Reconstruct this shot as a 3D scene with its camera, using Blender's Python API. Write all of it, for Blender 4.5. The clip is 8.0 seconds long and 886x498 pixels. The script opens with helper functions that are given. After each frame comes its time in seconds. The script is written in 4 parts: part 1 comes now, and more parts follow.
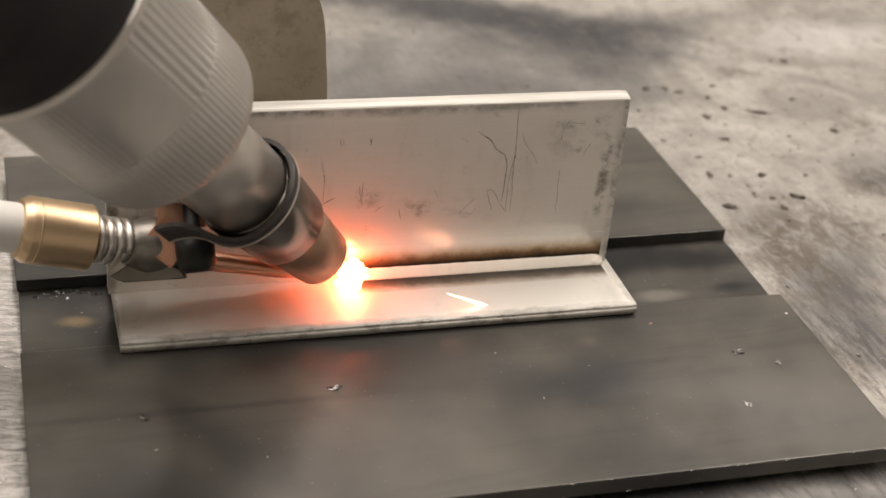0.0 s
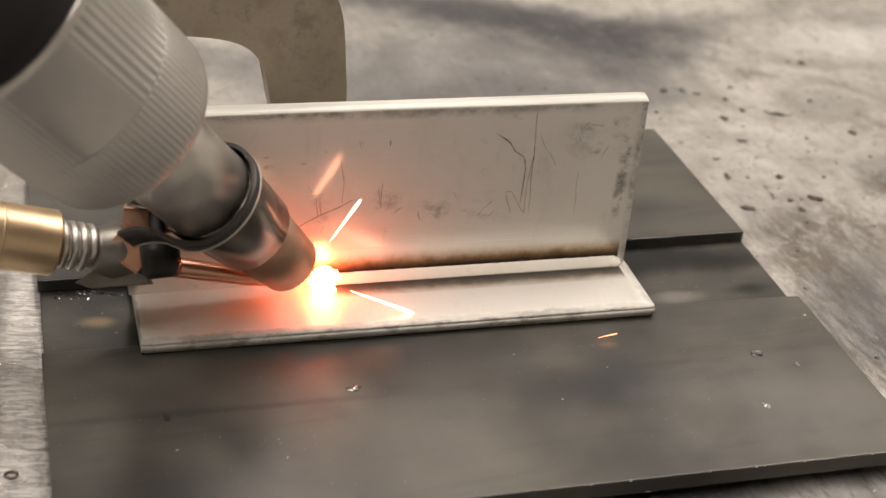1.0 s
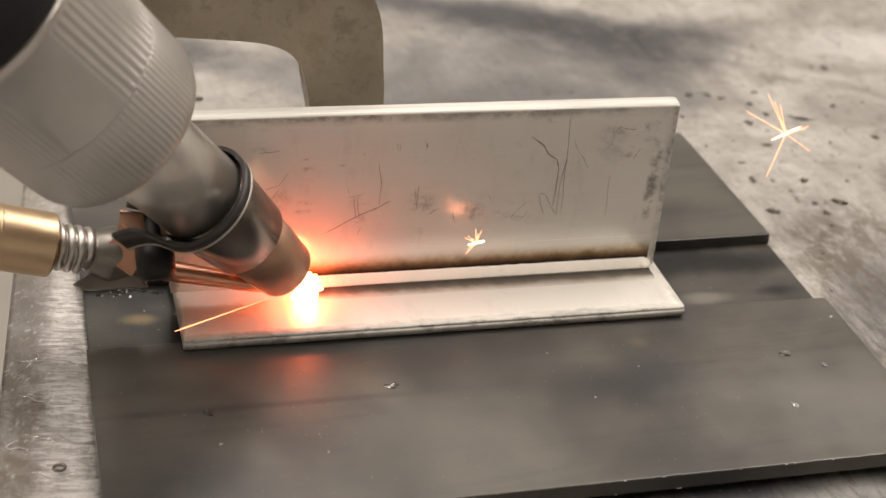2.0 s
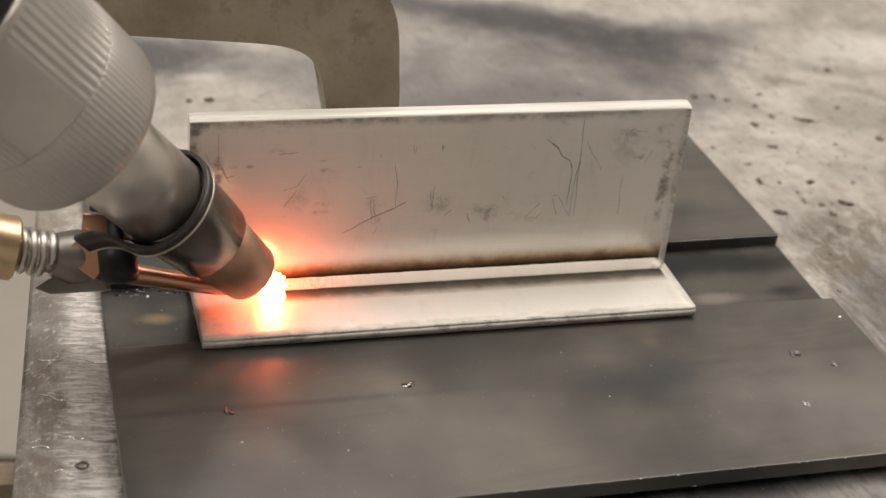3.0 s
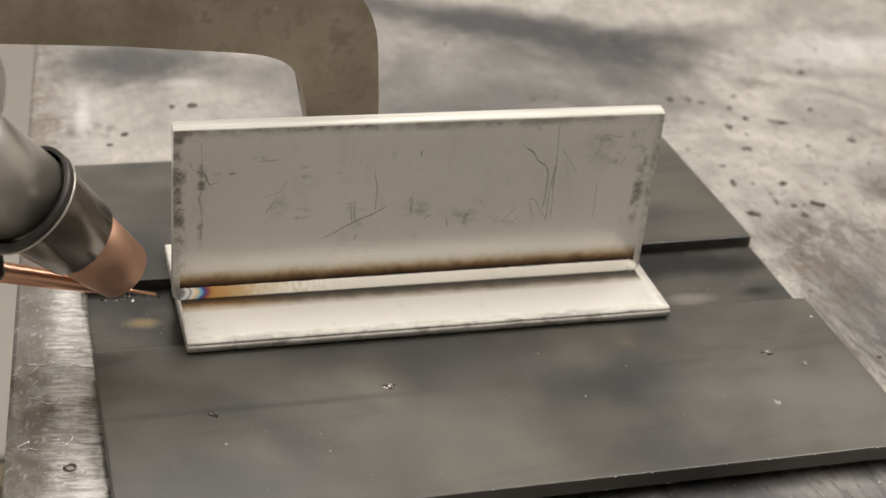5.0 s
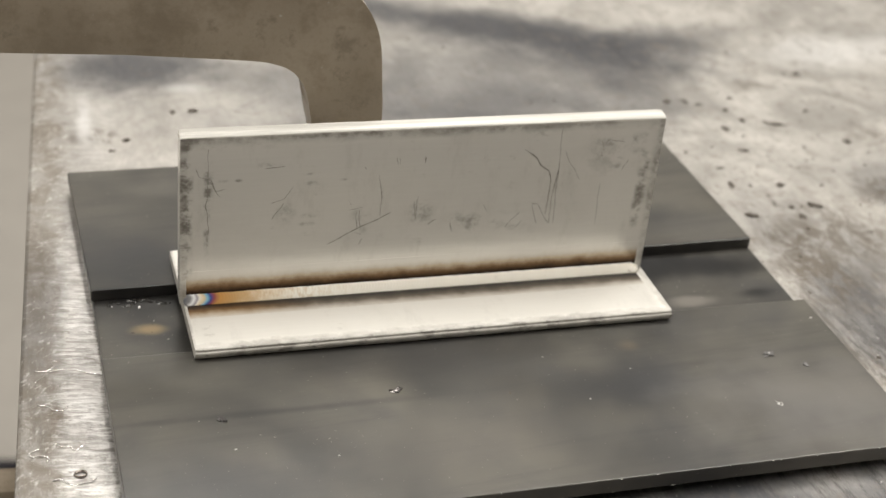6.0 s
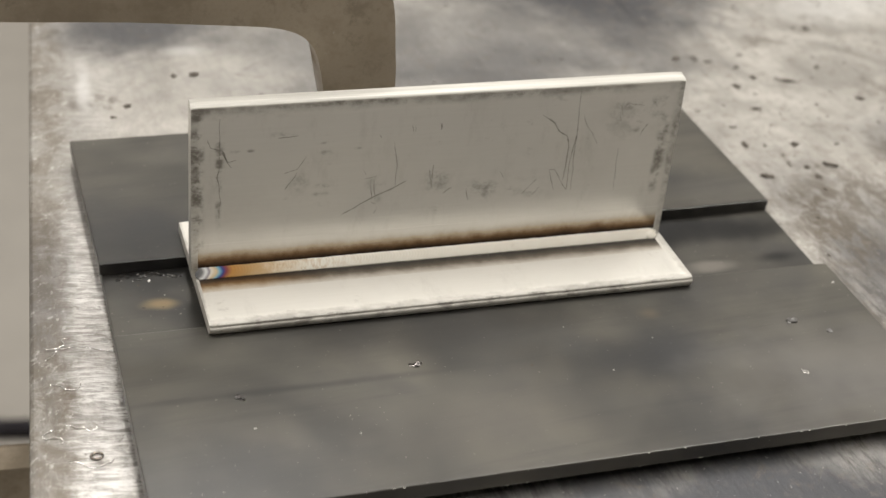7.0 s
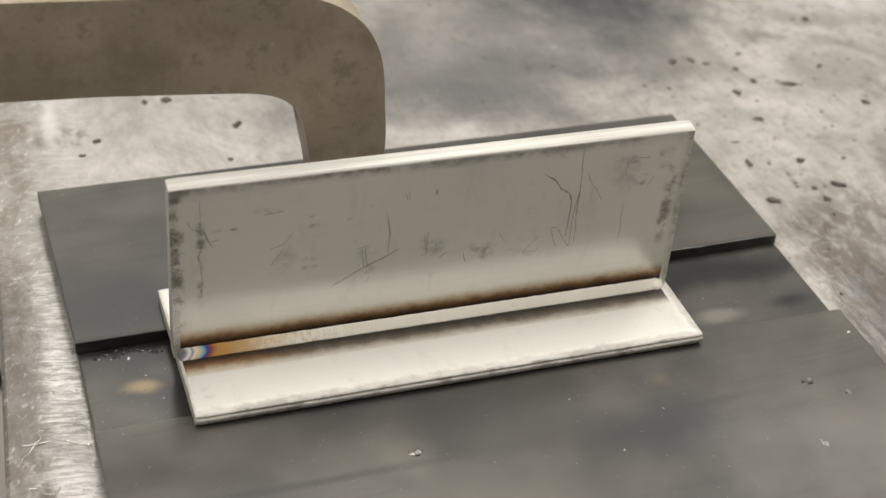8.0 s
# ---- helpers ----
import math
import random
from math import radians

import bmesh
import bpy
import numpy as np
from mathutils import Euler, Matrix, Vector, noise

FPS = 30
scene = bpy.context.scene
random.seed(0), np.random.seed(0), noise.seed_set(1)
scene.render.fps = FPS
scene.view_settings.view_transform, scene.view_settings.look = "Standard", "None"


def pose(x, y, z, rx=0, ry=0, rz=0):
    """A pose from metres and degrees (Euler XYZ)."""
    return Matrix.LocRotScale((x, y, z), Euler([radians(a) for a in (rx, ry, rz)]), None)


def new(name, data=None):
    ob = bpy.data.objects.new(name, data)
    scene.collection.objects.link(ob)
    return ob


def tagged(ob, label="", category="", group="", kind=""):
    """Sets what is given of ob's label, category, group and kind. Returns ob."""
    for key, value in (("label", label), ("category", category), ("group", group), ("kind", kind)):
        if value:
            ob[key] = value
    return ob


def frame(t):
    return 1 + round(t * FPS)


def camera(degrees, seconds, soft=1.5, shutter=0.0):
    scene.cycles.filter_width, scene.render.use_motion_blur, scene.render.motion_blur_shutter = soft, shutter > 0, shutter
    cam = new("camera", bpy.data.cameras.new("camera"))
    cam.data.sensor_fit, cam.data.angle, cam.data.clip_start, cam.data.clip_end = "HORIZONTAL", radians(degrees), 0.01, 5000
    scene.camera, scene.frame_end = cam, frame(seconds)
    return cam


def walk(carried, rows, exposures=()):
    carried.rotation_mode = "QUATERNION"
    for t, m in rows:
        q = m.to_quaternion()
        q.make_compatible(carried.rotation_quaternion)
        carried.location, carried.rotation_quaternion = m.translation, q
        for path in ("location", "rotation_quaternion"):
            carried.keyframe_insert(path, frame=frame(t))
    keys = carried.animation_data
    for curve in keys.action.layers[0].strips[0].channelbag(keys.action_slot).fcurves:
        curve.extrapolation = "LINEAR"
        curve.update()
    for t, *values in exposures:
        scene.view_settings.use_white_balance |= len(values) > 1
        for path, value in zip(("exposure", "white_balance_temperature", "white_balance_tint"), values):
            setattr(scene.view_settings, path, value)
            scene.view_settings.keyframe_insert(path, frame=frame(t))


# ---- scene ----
# Camera: seconds, eye in metres, yaw, pitch and roll in degrees.
cam = camera(33.2, 8.0)
PATH = [
    (0, -0.02663, -0.33271, 0.23565, -18.954, -30.663, 6.365),
    (0.5, -0.02894, -0.33280, 0.23734, -18.585, -30.706, 6.162),
    (1, -0.02819, -0.33343, 0.23621, -18.304, -30.670, 6.098),
    (1.5, -0.03218, -0.33507, 0.23832, -18.220, -30.703, 6.189),
    (2, -0.03773, -0.33902, 0.23983, -17.879, -30.646, 6.179),
    (2.2, -0.04030, -0.33684, 0.23899, -18.249, -30.599, 6.490),
    (3.3, -0.04642, -0.34454, 0.24392, -18.365, -30.634, 6.469),
    (3.5, -0.04641, -0.34770, 0.24523, -18.235, -30.390, 6.226),
    (4, -0.04554, -0.35180, 0.24587, -18.599, -30.326, 6.274),
    (4.5, -0.04676, -0.34971, 0.24569, -18.719, -30.344, 6.226),
    (4.7, -0.04698, -0.34808, 0.24853, -18.955, -30.644, 6.469),
    (5.8, -0.04946, -0.34743, 0.24911, -19.389, -30.770, 6.406),
    (6, -0.05308, -0.34797, 0.25190, -19.673, -30.744, 6.491),
    (6.5, -0.05302, -0.34840, 0.25119, -20.129, -31.277, 6.541),
    (7, -0.05955, -0.33335, 0.25094, -20.752, -32.667, 6.397),
    (7.5, -0.05109, -0.29774, 0.25583, -21.850, -34.864, 6.314),
    (8, -0.05329, -0.28300, 0.27622, -22.638, -36.599, 6.225),
]
walk(cam, [(t, pose(x, y, z, 90 + pitch, 0, yaw) @ pose(0, 0, 0, 0, 0, roll)) for t, x, y, z, yaw, pitch, roll in PATH],
     [(0, -0.13, 6950, 15), (1, -0.08, 6950, 15), (1.5, -0.1, 6950, 15), (2, -0.04, 6950, 15), (3.5, -0.14, 6850, 14), (4.7, -0.11, 6800, 13), (5.4, 0.06, 6500, 10), (6.5, 0.12, 6500, 10), (7.0, -0.02, 6500, 10), (7.5, -0.13, 6500, 10), (8.0, -0.1, 6500, 10)])
cam.data.dof.use_dof = True
cam.data.dof.focus_distance = 0.42
cam.data.dof.aperture_fstop = 14.0

# World: a dim workshop; the light comes from the ceiling lamps.
world = bpy.data.worlds.new("workshop")
scene.world = world
world.use_nodes = True
world.node_tree.nodes["Background"].inputs[0].default_value = (0.75, 0.85, 1.0, 1)
world.node_tree.nodes["Background"].inputs[1].default_value = 0.05


def ceiling_lamp(x, y, power, sx, sy, z=2.56):
    data = bpy.data.lights.new("tube_light", "AREA")
    data.shape, data.size, data.size_y, data.energy = "RECTANGLE", sx, sy, power
    data.color = (1.0, 0.965, 0.915)
    ob = new("tube_light", data)
    ob.matrix_basis = pose(x, y, z)
    return ob


LAMPS = [(-1.5, 0.4, 68, 0.4, 2.4), (0.3, 1.3, 58, 0.4, 2.4), (1.5, 0.5, 57, 0.4, 2.4), (0.2, -1.3, 15, 2.4, 0.4)]
for lx, ly, power, sx, sy in LAMPS:
    ceiling_lamp(lx, ly, power, sx, sy)

MM = 0.001


# ---------------------------------------------------------------- node helpers
class Shader:
    """A Principled material and short ways to add nodes to it."""

    def __init__(self, name, colour, rough=0.5, metal=0.0):
        self.m = bpy.data.materials.new(name)
        self.m.use_nodes = True
        self.t = self.m.node_tree
        self.b = self.t.nodes["Principled BSDF"]
        self.b.inputs["Base Color"].default_value = (*colour, 1)
        self.b.inputs["Roughness"].default_value = rough
        self.b.inputs["Metallic"].default_value = metal
        self.co = self.t.nodes.new("ShaderNodeTexCoord").outputs["Object"]

    def put(self, value, socket):
        if hasattr(value, "is_output"):
            self.t.links.new(value, socket)
        else:
            socket.default_value = value

    def stretch(self, sx, sy, sz, rz=0.0):
        """Coordinates turned by rz degrees and then scaled."""
        turn, size = self.t.nodes.new("ShaderNodeMapping"), self.t.nodes.new("ShaderNodeMapping")
        turn.inputs["Rotation"].default_value = (0, 0, radians(rz))
        size.inputs["Scale"].default_value = (sx, sy, sz)
        self.put(self.co, turn.inputs["Vector"])
        self.put(turn.outputs[0], size.inputs["Vector"])
        return size.outputs[0]

    def noise(self, scale, detail=4.0, rough=0.6, co=None, distort=0.0):
        n = self.t.nodes.new("ShaderNodeTexNoise")
        self.put(co or self.co, n.inputs["Vector"])
        n.inputs["Scale"].default_value, n.inputs["Detail"].default_value = scale, detail
        n.inputs["Roughness"].default_value, n.inputs["Distortion"].default_value = rough, distort
        return n.outputs["Fac"]

    def ramp(self, fac, stops):
        n = self.t.nodes.new("ShaderNodeValToRGB")
        self.put(fac, n.inputs[0])
        e = n.color_ramp.elements
        while len(e) < len(stops):
            e.new(0.5)
        for el, (p, c) in zip(e, stops):
            el.position = p
            el.color = (*c, 1) if not isinstance(c, (int, float)) else (c, c, c, 1)
        return n.outputs[0]

    def maths(self, op, a, b=0.0, c=0.0):
        n = self.t.nodes.new("ShaderNodeMath")
        n.operation = op
        for v, s in zip((a, b, c), n.inputs):
            self.put(v, s)
        return n.outputs[0]

    def between(self, v, a, b, ya=0.0, yb=1.0):
        n = self.t.nodes.new("ShaderNodeMapRange")
        n.interpolation_type = "SMOOTHSTEP"
        for val, s in zip((v, a, b, ya, yb), n.inputs):
            self.put(val, s)
        return n.outputs[0]

    def mix(self, fac, a, b, how="MIX"):
        n = self.t.nodes.new("ShaderNodeMix")
        n.data_type, n.blend_type = "RGBA", how
        self.put(fac, n.inputs[0])
        for v, s in ((a, n.inputs[6]), (b, n.inputs[7])):
            self.put((*v, 1) if isinstance(v, tuple) else v, s)
        return n.outputs[2]

    def axes(self):
        n = self.t.nodes.new("ShaderNodeSeparateXYZ")
        self.put(self.co, n.inputs[0])
        return n.outputs[0], n.outputs[1], n.outputs[2]

    def colour(self, c):
        self.put(c, self.b.inputs["Base Color"])

    def rough(self, r):
        self.put(r, self.b.inputs["Roughness"])

    def metal(self, r):
        self.put(r, self.b.inputs["Metallic"])

    def bump(self, h, dist, strength=1.0):
        n = self.t.nodes.new("ShaderNodeBump")
        n.inputs["Strength"].default_value, n.inputs["Distance"].default_value = strength, dist
        self.put(h, n.inputs["Height"])
        self.put(n.outputs[0], self.b.inputs["Normal"])


def plain(name, colour, rough, metal=0.0, grain=300.0, spread=0.25, relief=0.00005):
    """A surface with uneven colour, sheen and fine relief."""
    s = Shader(name, colour, rough, metal)
    big, fine = s.noise(grain * 0.12, 3), s.noise(grain, 5)
    lo, hi = tuple(v * (1 - spread) for v in colour), tuple(min(1, v * (1 + spread)) for v in colour)
    s.colour(s.mix(s.between(fine, 0.3, 0.7, 0, 0.4), s.mix(big, lo, hi), lo))
    s.rough(s.between(big, 0.3, 0.7, rough * 0.8, min(1, rough * 1.25)))
    s.bump(fine, relief)
    return s.m


# ---------------------------------------------------------------- materials
def stainless(name, tint=False, rim=None, gloss=0.3, metal=0.35):
    """Mill-finished stainless plate: faint rolling grain, smudges, grimy deburred rims, and a heat tint beside the seam."""
    s = Shader(name, (0.8, 0.77, 0.71), 0.42, metal)
    x, y, z = s.axes()
    grain = s.noise(60, 3, 0.5, s.stretch(1, 25, 25))
    cloud = s.noise(28, 5, 0.65)
    dirt = s.noise(120, 6, 0.7, s.stretch(0.6, 1, 1))
    c = s.mix(grain, (0.79, 0.768, 0.712), (0.85, 0.828, 0.772))
    c = s.mix(s.between(cloud, 0.45, 0.75, 0, 0.35), c, (0.65, 0.625, 0.58))
    c = s.mix(s.between(dirt, 0.61, 0.74, 0, 0.5), c, (0.33, 0.3, 0.26))
    c = s.mix(s.between(s.noise(85, 6, 0.75, s.stretch(1.5, 0.5, 0.5)), 0.52, 0.7, 0, 0.22), c, (0.5, 0.475, 0.43))
    if rim:
        axis, low, high, wide = rim
        u = (x, y, z)[axis]
        near = s.maths("MINIMUM", s.maths("MULTIPLY", s.maths("SUBTRACT", x, -0.4 * MM), 1.7), s.maths("SUBTRACT", 149.4 * MM, x))
        far = s.maths("SUBTRACT", high * MM, u) if axis == 2 else s.maths("SUBTRACT", u, low * MM)
        near = s.maths("MINIMUM", near, far)
        near = s.maths("ADD", near, s.maths("MULTIPLY", s.maths("SUBTRACT", s.noise(210, 5, 0.7), 0.5), 3.4 * MM))
        band = s.maths("MULTIPLY", s.between(near, wide * 0.3 * MM, wide * MM, 1, 0), s.between(s.noise(75, 5, 0.7), 0.42, 0.64, 0.12, 0.6))
        if axis == 1:
            c = s.mix(s.between(near, 1.2 * MM, 2.9 * MM, 0.5, 0), c, (0.42, 0.4, 0.365))
            c = s.mix(0.24, c, (0.52, 0.505, 0.465))
            lip = s.maths("MULTIPLY", s.between(y, 0.2 * MM, 0.7 * MM, 1, 0), s.between(s.noise(240, 6, 0.75, s.stretch(0.5, 1, 1)), 0.5, 0.62, 0.1, 0.85))
            c = s.mix(lip, c, (0.2, 0.185, 0.165))
        if axis == 2:
            face = s.maths("LESS_THAN", s.maths("SUBTRACT", y, s.maths("MULTIPLY", z, 0.03)), 24.5 * MM)
            band = s.maths("MULTIPLY", band, face)
            rub, fleck = s.noise(150, 6, 0.7, s.stretch(1, 1, 1.3)), s.noise(420, 5, 0.75)
            for px, pz, rx, rz, deep in ((0.4, 44, 2.8, 34, 1.0), (0.9, 40, 2.2, 40, 1.0), (0.2, 40, 1.6, 60, 1.0), (1.4, 14, 1.8, 14, 0.5), (4, 57.2, 9, 1.4, 1.0), (40, 57.4, 34, 1.2, 0.9), (105, 57.4, 40, 1.2, 0.8), (6.8, 33, 1.3, 17, 0.9), (7.2, 44, 1.8, 10, 0.6), (37, 48, 3.6, 1.1, 0.7), (36.5, 45.4, 3.6, 1.0, 0.7), (38, 41.8, 3.2, 1.0, 0.7), (36.5, 38, 3, 0.8, 0.6), (37, 31, 3.2, 1.0, 0.7), (36.5, 28.4, 3, 1.1, 0.7), (37, 25, 3, 1.0, 0.6), (16, 44, 1.6, 0.7, 0.8), (11, 44, 2.2, 0.6, 0.7), (47, 42.6, 1.6, 0.6, 0.6), (30, 33, 4, 5, 0.35), (53, 28, 4, 6, 0.4), (90, 26, 12, 5, 0.5), (72, 30, 5, 5, 0.5), (103, 25, 5, 4, 0.5), (133, 46, 12, 9, 0.22), (147.8, 36, 1.6, 34, 0.95), (144.2, 40, 2.6, 22, 0.95), (143.4, 28, 2.0, 12, 0.9), (141, 50, 5, 4, 0.6), (135, 44, 1.6, 5, 0.7), (131, 51, 6, 2, 0.5), (15, 55, 14, 2.0, 0.35), (26, 48, 6, 2, 0.5), (75, 57, 60, 2.0, 0.4)):
                du, dv = s.maths("DIVIDE", s.maths("SUBTRACT", x, px * MM), rx * MM), s.maths("DIVIDE", s.maths("SUBTRACT", z, pz * MM), rz * MM)
                d = s.maths("SQRT", s.maths("ADD", s.maths("MULTIPLY", du, du), s.maths("MULTIPLY", dv, dv)))
                spot = s.maths("MULTIPLY", s.between(d, 0.3, 1.1, 1, 0), s.maths("MULTIPLY", s.between(rub, 0.44, 0.66), s.between(fleck, 0.3, 0.6, 0.4, 1.0)))
                c = s.mix(s.maths("MULTIPLY", s.maths("MULTIPLY", spot, face), min(0.9, deep * 1.35)), c, (0.26, 0.24, 0.21))
        c = s.mix(band, c, (0.26, 0.245, 0.22))
    if rim and rim[0] == 2:  # the cut top edge, drawn in fine lines along its length
        lines = s.noise(500, 4, 0.7, s.stretch(0.03, 1.6, 1.6))
        c = s.mix(s.between(z, 57.9 * MM, 58.15 * MM), c, s.mix(s.between(lines, 0.35, 0.65), (0.46, 0.447, 0.41), (0.62, 0.605, 0.56)))
    if tint:
        under = s.maths("MULTIPLY", s.maths("MAXIMUM", s.maths("SUBTRACT", 22.0 * MM, y), 0), 0.85)
        dist = s.maths("ADD", under, s.maths("MAXIMUM", s.maths("SUBTRACT", z, 6.6 * MM), 0))
        dist = s.maths("ADD", dist, s.maths("MULTIPLY", s.maths("SUBTRACT", s.noise(160, 6, 0.7), 0.5), 3.0 * MM))
        fac = s.maths("DIVIDE", dist, 9.5 * MM)
        soot = s.ramp(fac, [(0, (0.03, 0.027, 0.024)), (0.12, (0.06, 0.052, 0.044)), (0.3, (0.17, 0.145, 0.115)), (0.5, (0.42, 0.36, 0.29)), (1.0, (0.7, 0.66, 0.58))])
        t = s.ramp(fac, [(0, (0.03, 0.02, 0.015)), (0.1, (0.055, 0.034, 0.02)), (0.24, (0.19, 0.11, 0.05)), (0.45, (0.46, 0.34, 0.2)), (1.0, (0.72, 0.67, 0.58))])
        t = s.mix(s.maths("MULTIPLY", s.between(y, 22.6 * MM, 22.2 * MM), s.between(x, 12 * MM, 45 * MM)), t, soot)
        c = s.mix(s.between(dist, 2.5 * MM, 7.0 * MM, 1, 0), c, t)
    s.colour(c)
    sheen = s.between(cloud, 0.3, 0.7, gloss, gloss + 0.1)
    if rim and rim[0] == 1:
        sheen = s.maths("ADD", sheen, s.between(near, 0.6 * MM, 3.0 * MM, 0.28, 0))
    if rim and rim[0] == 2:
        sheen = s.maths("ADD", sheen, s.between(z, 57.6 * MM, 58.0 * MM, 0, 0.42))
    s.rough(sheen)
    s.bump(grain, 0.00003)
    return s.m


def weld_metal():
    """Weld bead: straw-coloured with fine ripples, heat colours and bare silver at the crater where it ended."""
    s = Shader("weld_metal", (0.72, 0.67, 0.57), 0.3, 0.2)
    x, y, z = s.axes()
    across = s.maths("MULTIPLY", s.maths("POWER", s.maths("DIVIDE", s.maths("SUBTRACT", y, 23.5 * MM), 1.3 * MM), 2.0), 1.6 * MM)
    along = s.maths("ADD", s.maths("ADD", x, across), s.maths("MULTIPLY", s.noise(300, 3), 1.2 * MM))
    ripple = s.maths("SINE", s.maths("MULTIPLY", along, 6600.0))
    straw = s.mix(s.noise(130, 5, 0.7), (0.95, 0.92, 0.84), (0.92, 0.87, 0.76))
    straw = s.mix(s.between(s.noise(300, 4), 0.64, 0.74, 0, 0.3), straw, (0.4, 0.3, 0.2))
    straw = s.mix(s.maths("MULTIPLY", s.between(s.noise(480, 5, 0.75, s.stretch(1.6, 0.8, 1)), 0.46, 0.62), s.between(x, 16 * MM, 60 * MM, 0.8, 0.03)), straw, (0.6, 0.42, 0.22))
    heat = s.ramp(s.maths("DIVIDE", along, 26 * MM), [(0.0, (0.6, 0.6, 0.6)), (0.03, (0.1, 0.1, 0.11)), (0.1, (0.2, 0.2, 0.2)), (0.15, (0.8, 0.8, 0.8)), (0.19, (0.3, 0.28, 0.3)), (0.215, (0.8, 0.75, 0.66)), (0.26, (0.7, 0.55, 0.33)), (0.3, (0.2, 0.45, 0.6)), (0.34, (0.03, 0.05, 0.25)), (0.385, (0.25, 0.05, 0.06)), (0.45, (0.52, 0.26, 0.06)), (0.62, (0.54, 0.33, 0.13)), (1.0, (0.68, 0.52, 0.32))])
    s.colour(s.mix(s.between(s.maths("ADD", x, s.maths("MULTIPLY", s.noise(350, 5, 0.75), 24 * MM)), 28 * MM, 50 * MM, 1, 0), straw, heat))
    s.rough(s.between(s.noise(200, 4), 0.3, 0.7, 0.34, 0.5))
    s.bump(s.maths("ADD", s.maths("MULTIPLY", ripple, s.between(x, 20 * MM, 90 * MM, 0.38, 0.06)), s.maths("MULTIPLY", s.noise(700, 3), 0.16)), 0.00008)
    return s.m


def mill_scale(name="mill_scale_steel", stains_and_shading=()):
    """Dark mill-scale plate: clouded, with brown bloom, bluish blots, fine bright specks and drag marks."""
    s = Shader(name, (0.08, 0.08, 0.075), 0.4, 0.2)
    x, y, z = s.axes()
    cloud, fine = s.noise(16, 3, 0.5, distort=0.3), s.noise(420, 4, 0.7)
    blot = s.noise(34, 4, 0.5, distort=0.3)
    drag = s.noise(30, 5, 0.7, s.stretch(0.25, 3, 1, -4))
    c = s.mix(s.between(cloud, 0.34, 0.66), (0.044, 0.043, 0.041), (0.112, 0.106, 0.091))
    c = s.mix(s.between(blot, 0.46, 0.72, 0, 0.55), c, (0.046, 0.045, 0.045))
    c = s.mix(s.between(s.noise(30, 3, 0.5), 0.35, 0.85, 0, 0.3), c, (0.145, 0.128, 0.1))
    c = s.mix(s.between(drag, 0.45, 0.8, 0, 0.6), c, (0.035, 0.034, 0.034))
    c = s.mix(s.between(s.noise(900, 2), 0.70, 0.76, 0, 0.8), c, (0.32, 0.29, 0.26))
    for px, py, rx, ry, tone, deep in stains_and_shading:
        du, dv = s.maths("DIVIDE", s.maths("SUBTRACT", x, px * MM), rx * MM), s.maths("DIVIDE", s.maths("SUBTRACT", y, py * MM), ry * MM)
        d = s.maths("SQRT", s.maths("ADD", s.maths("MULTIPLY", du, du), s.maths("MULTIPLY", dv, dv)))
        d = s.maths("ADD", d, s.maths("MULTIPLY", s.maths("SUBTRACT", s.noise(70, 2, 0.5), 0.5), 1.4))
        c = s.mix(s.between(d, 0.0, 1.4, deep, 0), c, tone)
    s.colour(c)
    s.rough(s.maths("ADD", s.between(blot, 0.3, 0.7, 0.27, 0.34), s.maths("MULTIPLY", drag, 0.08)))
    s.bump(fine, 0.00004)
    return s.m


BENCH_AT = pose(-0.0453, 0.05, -0.008, 0, 0, -4.2)


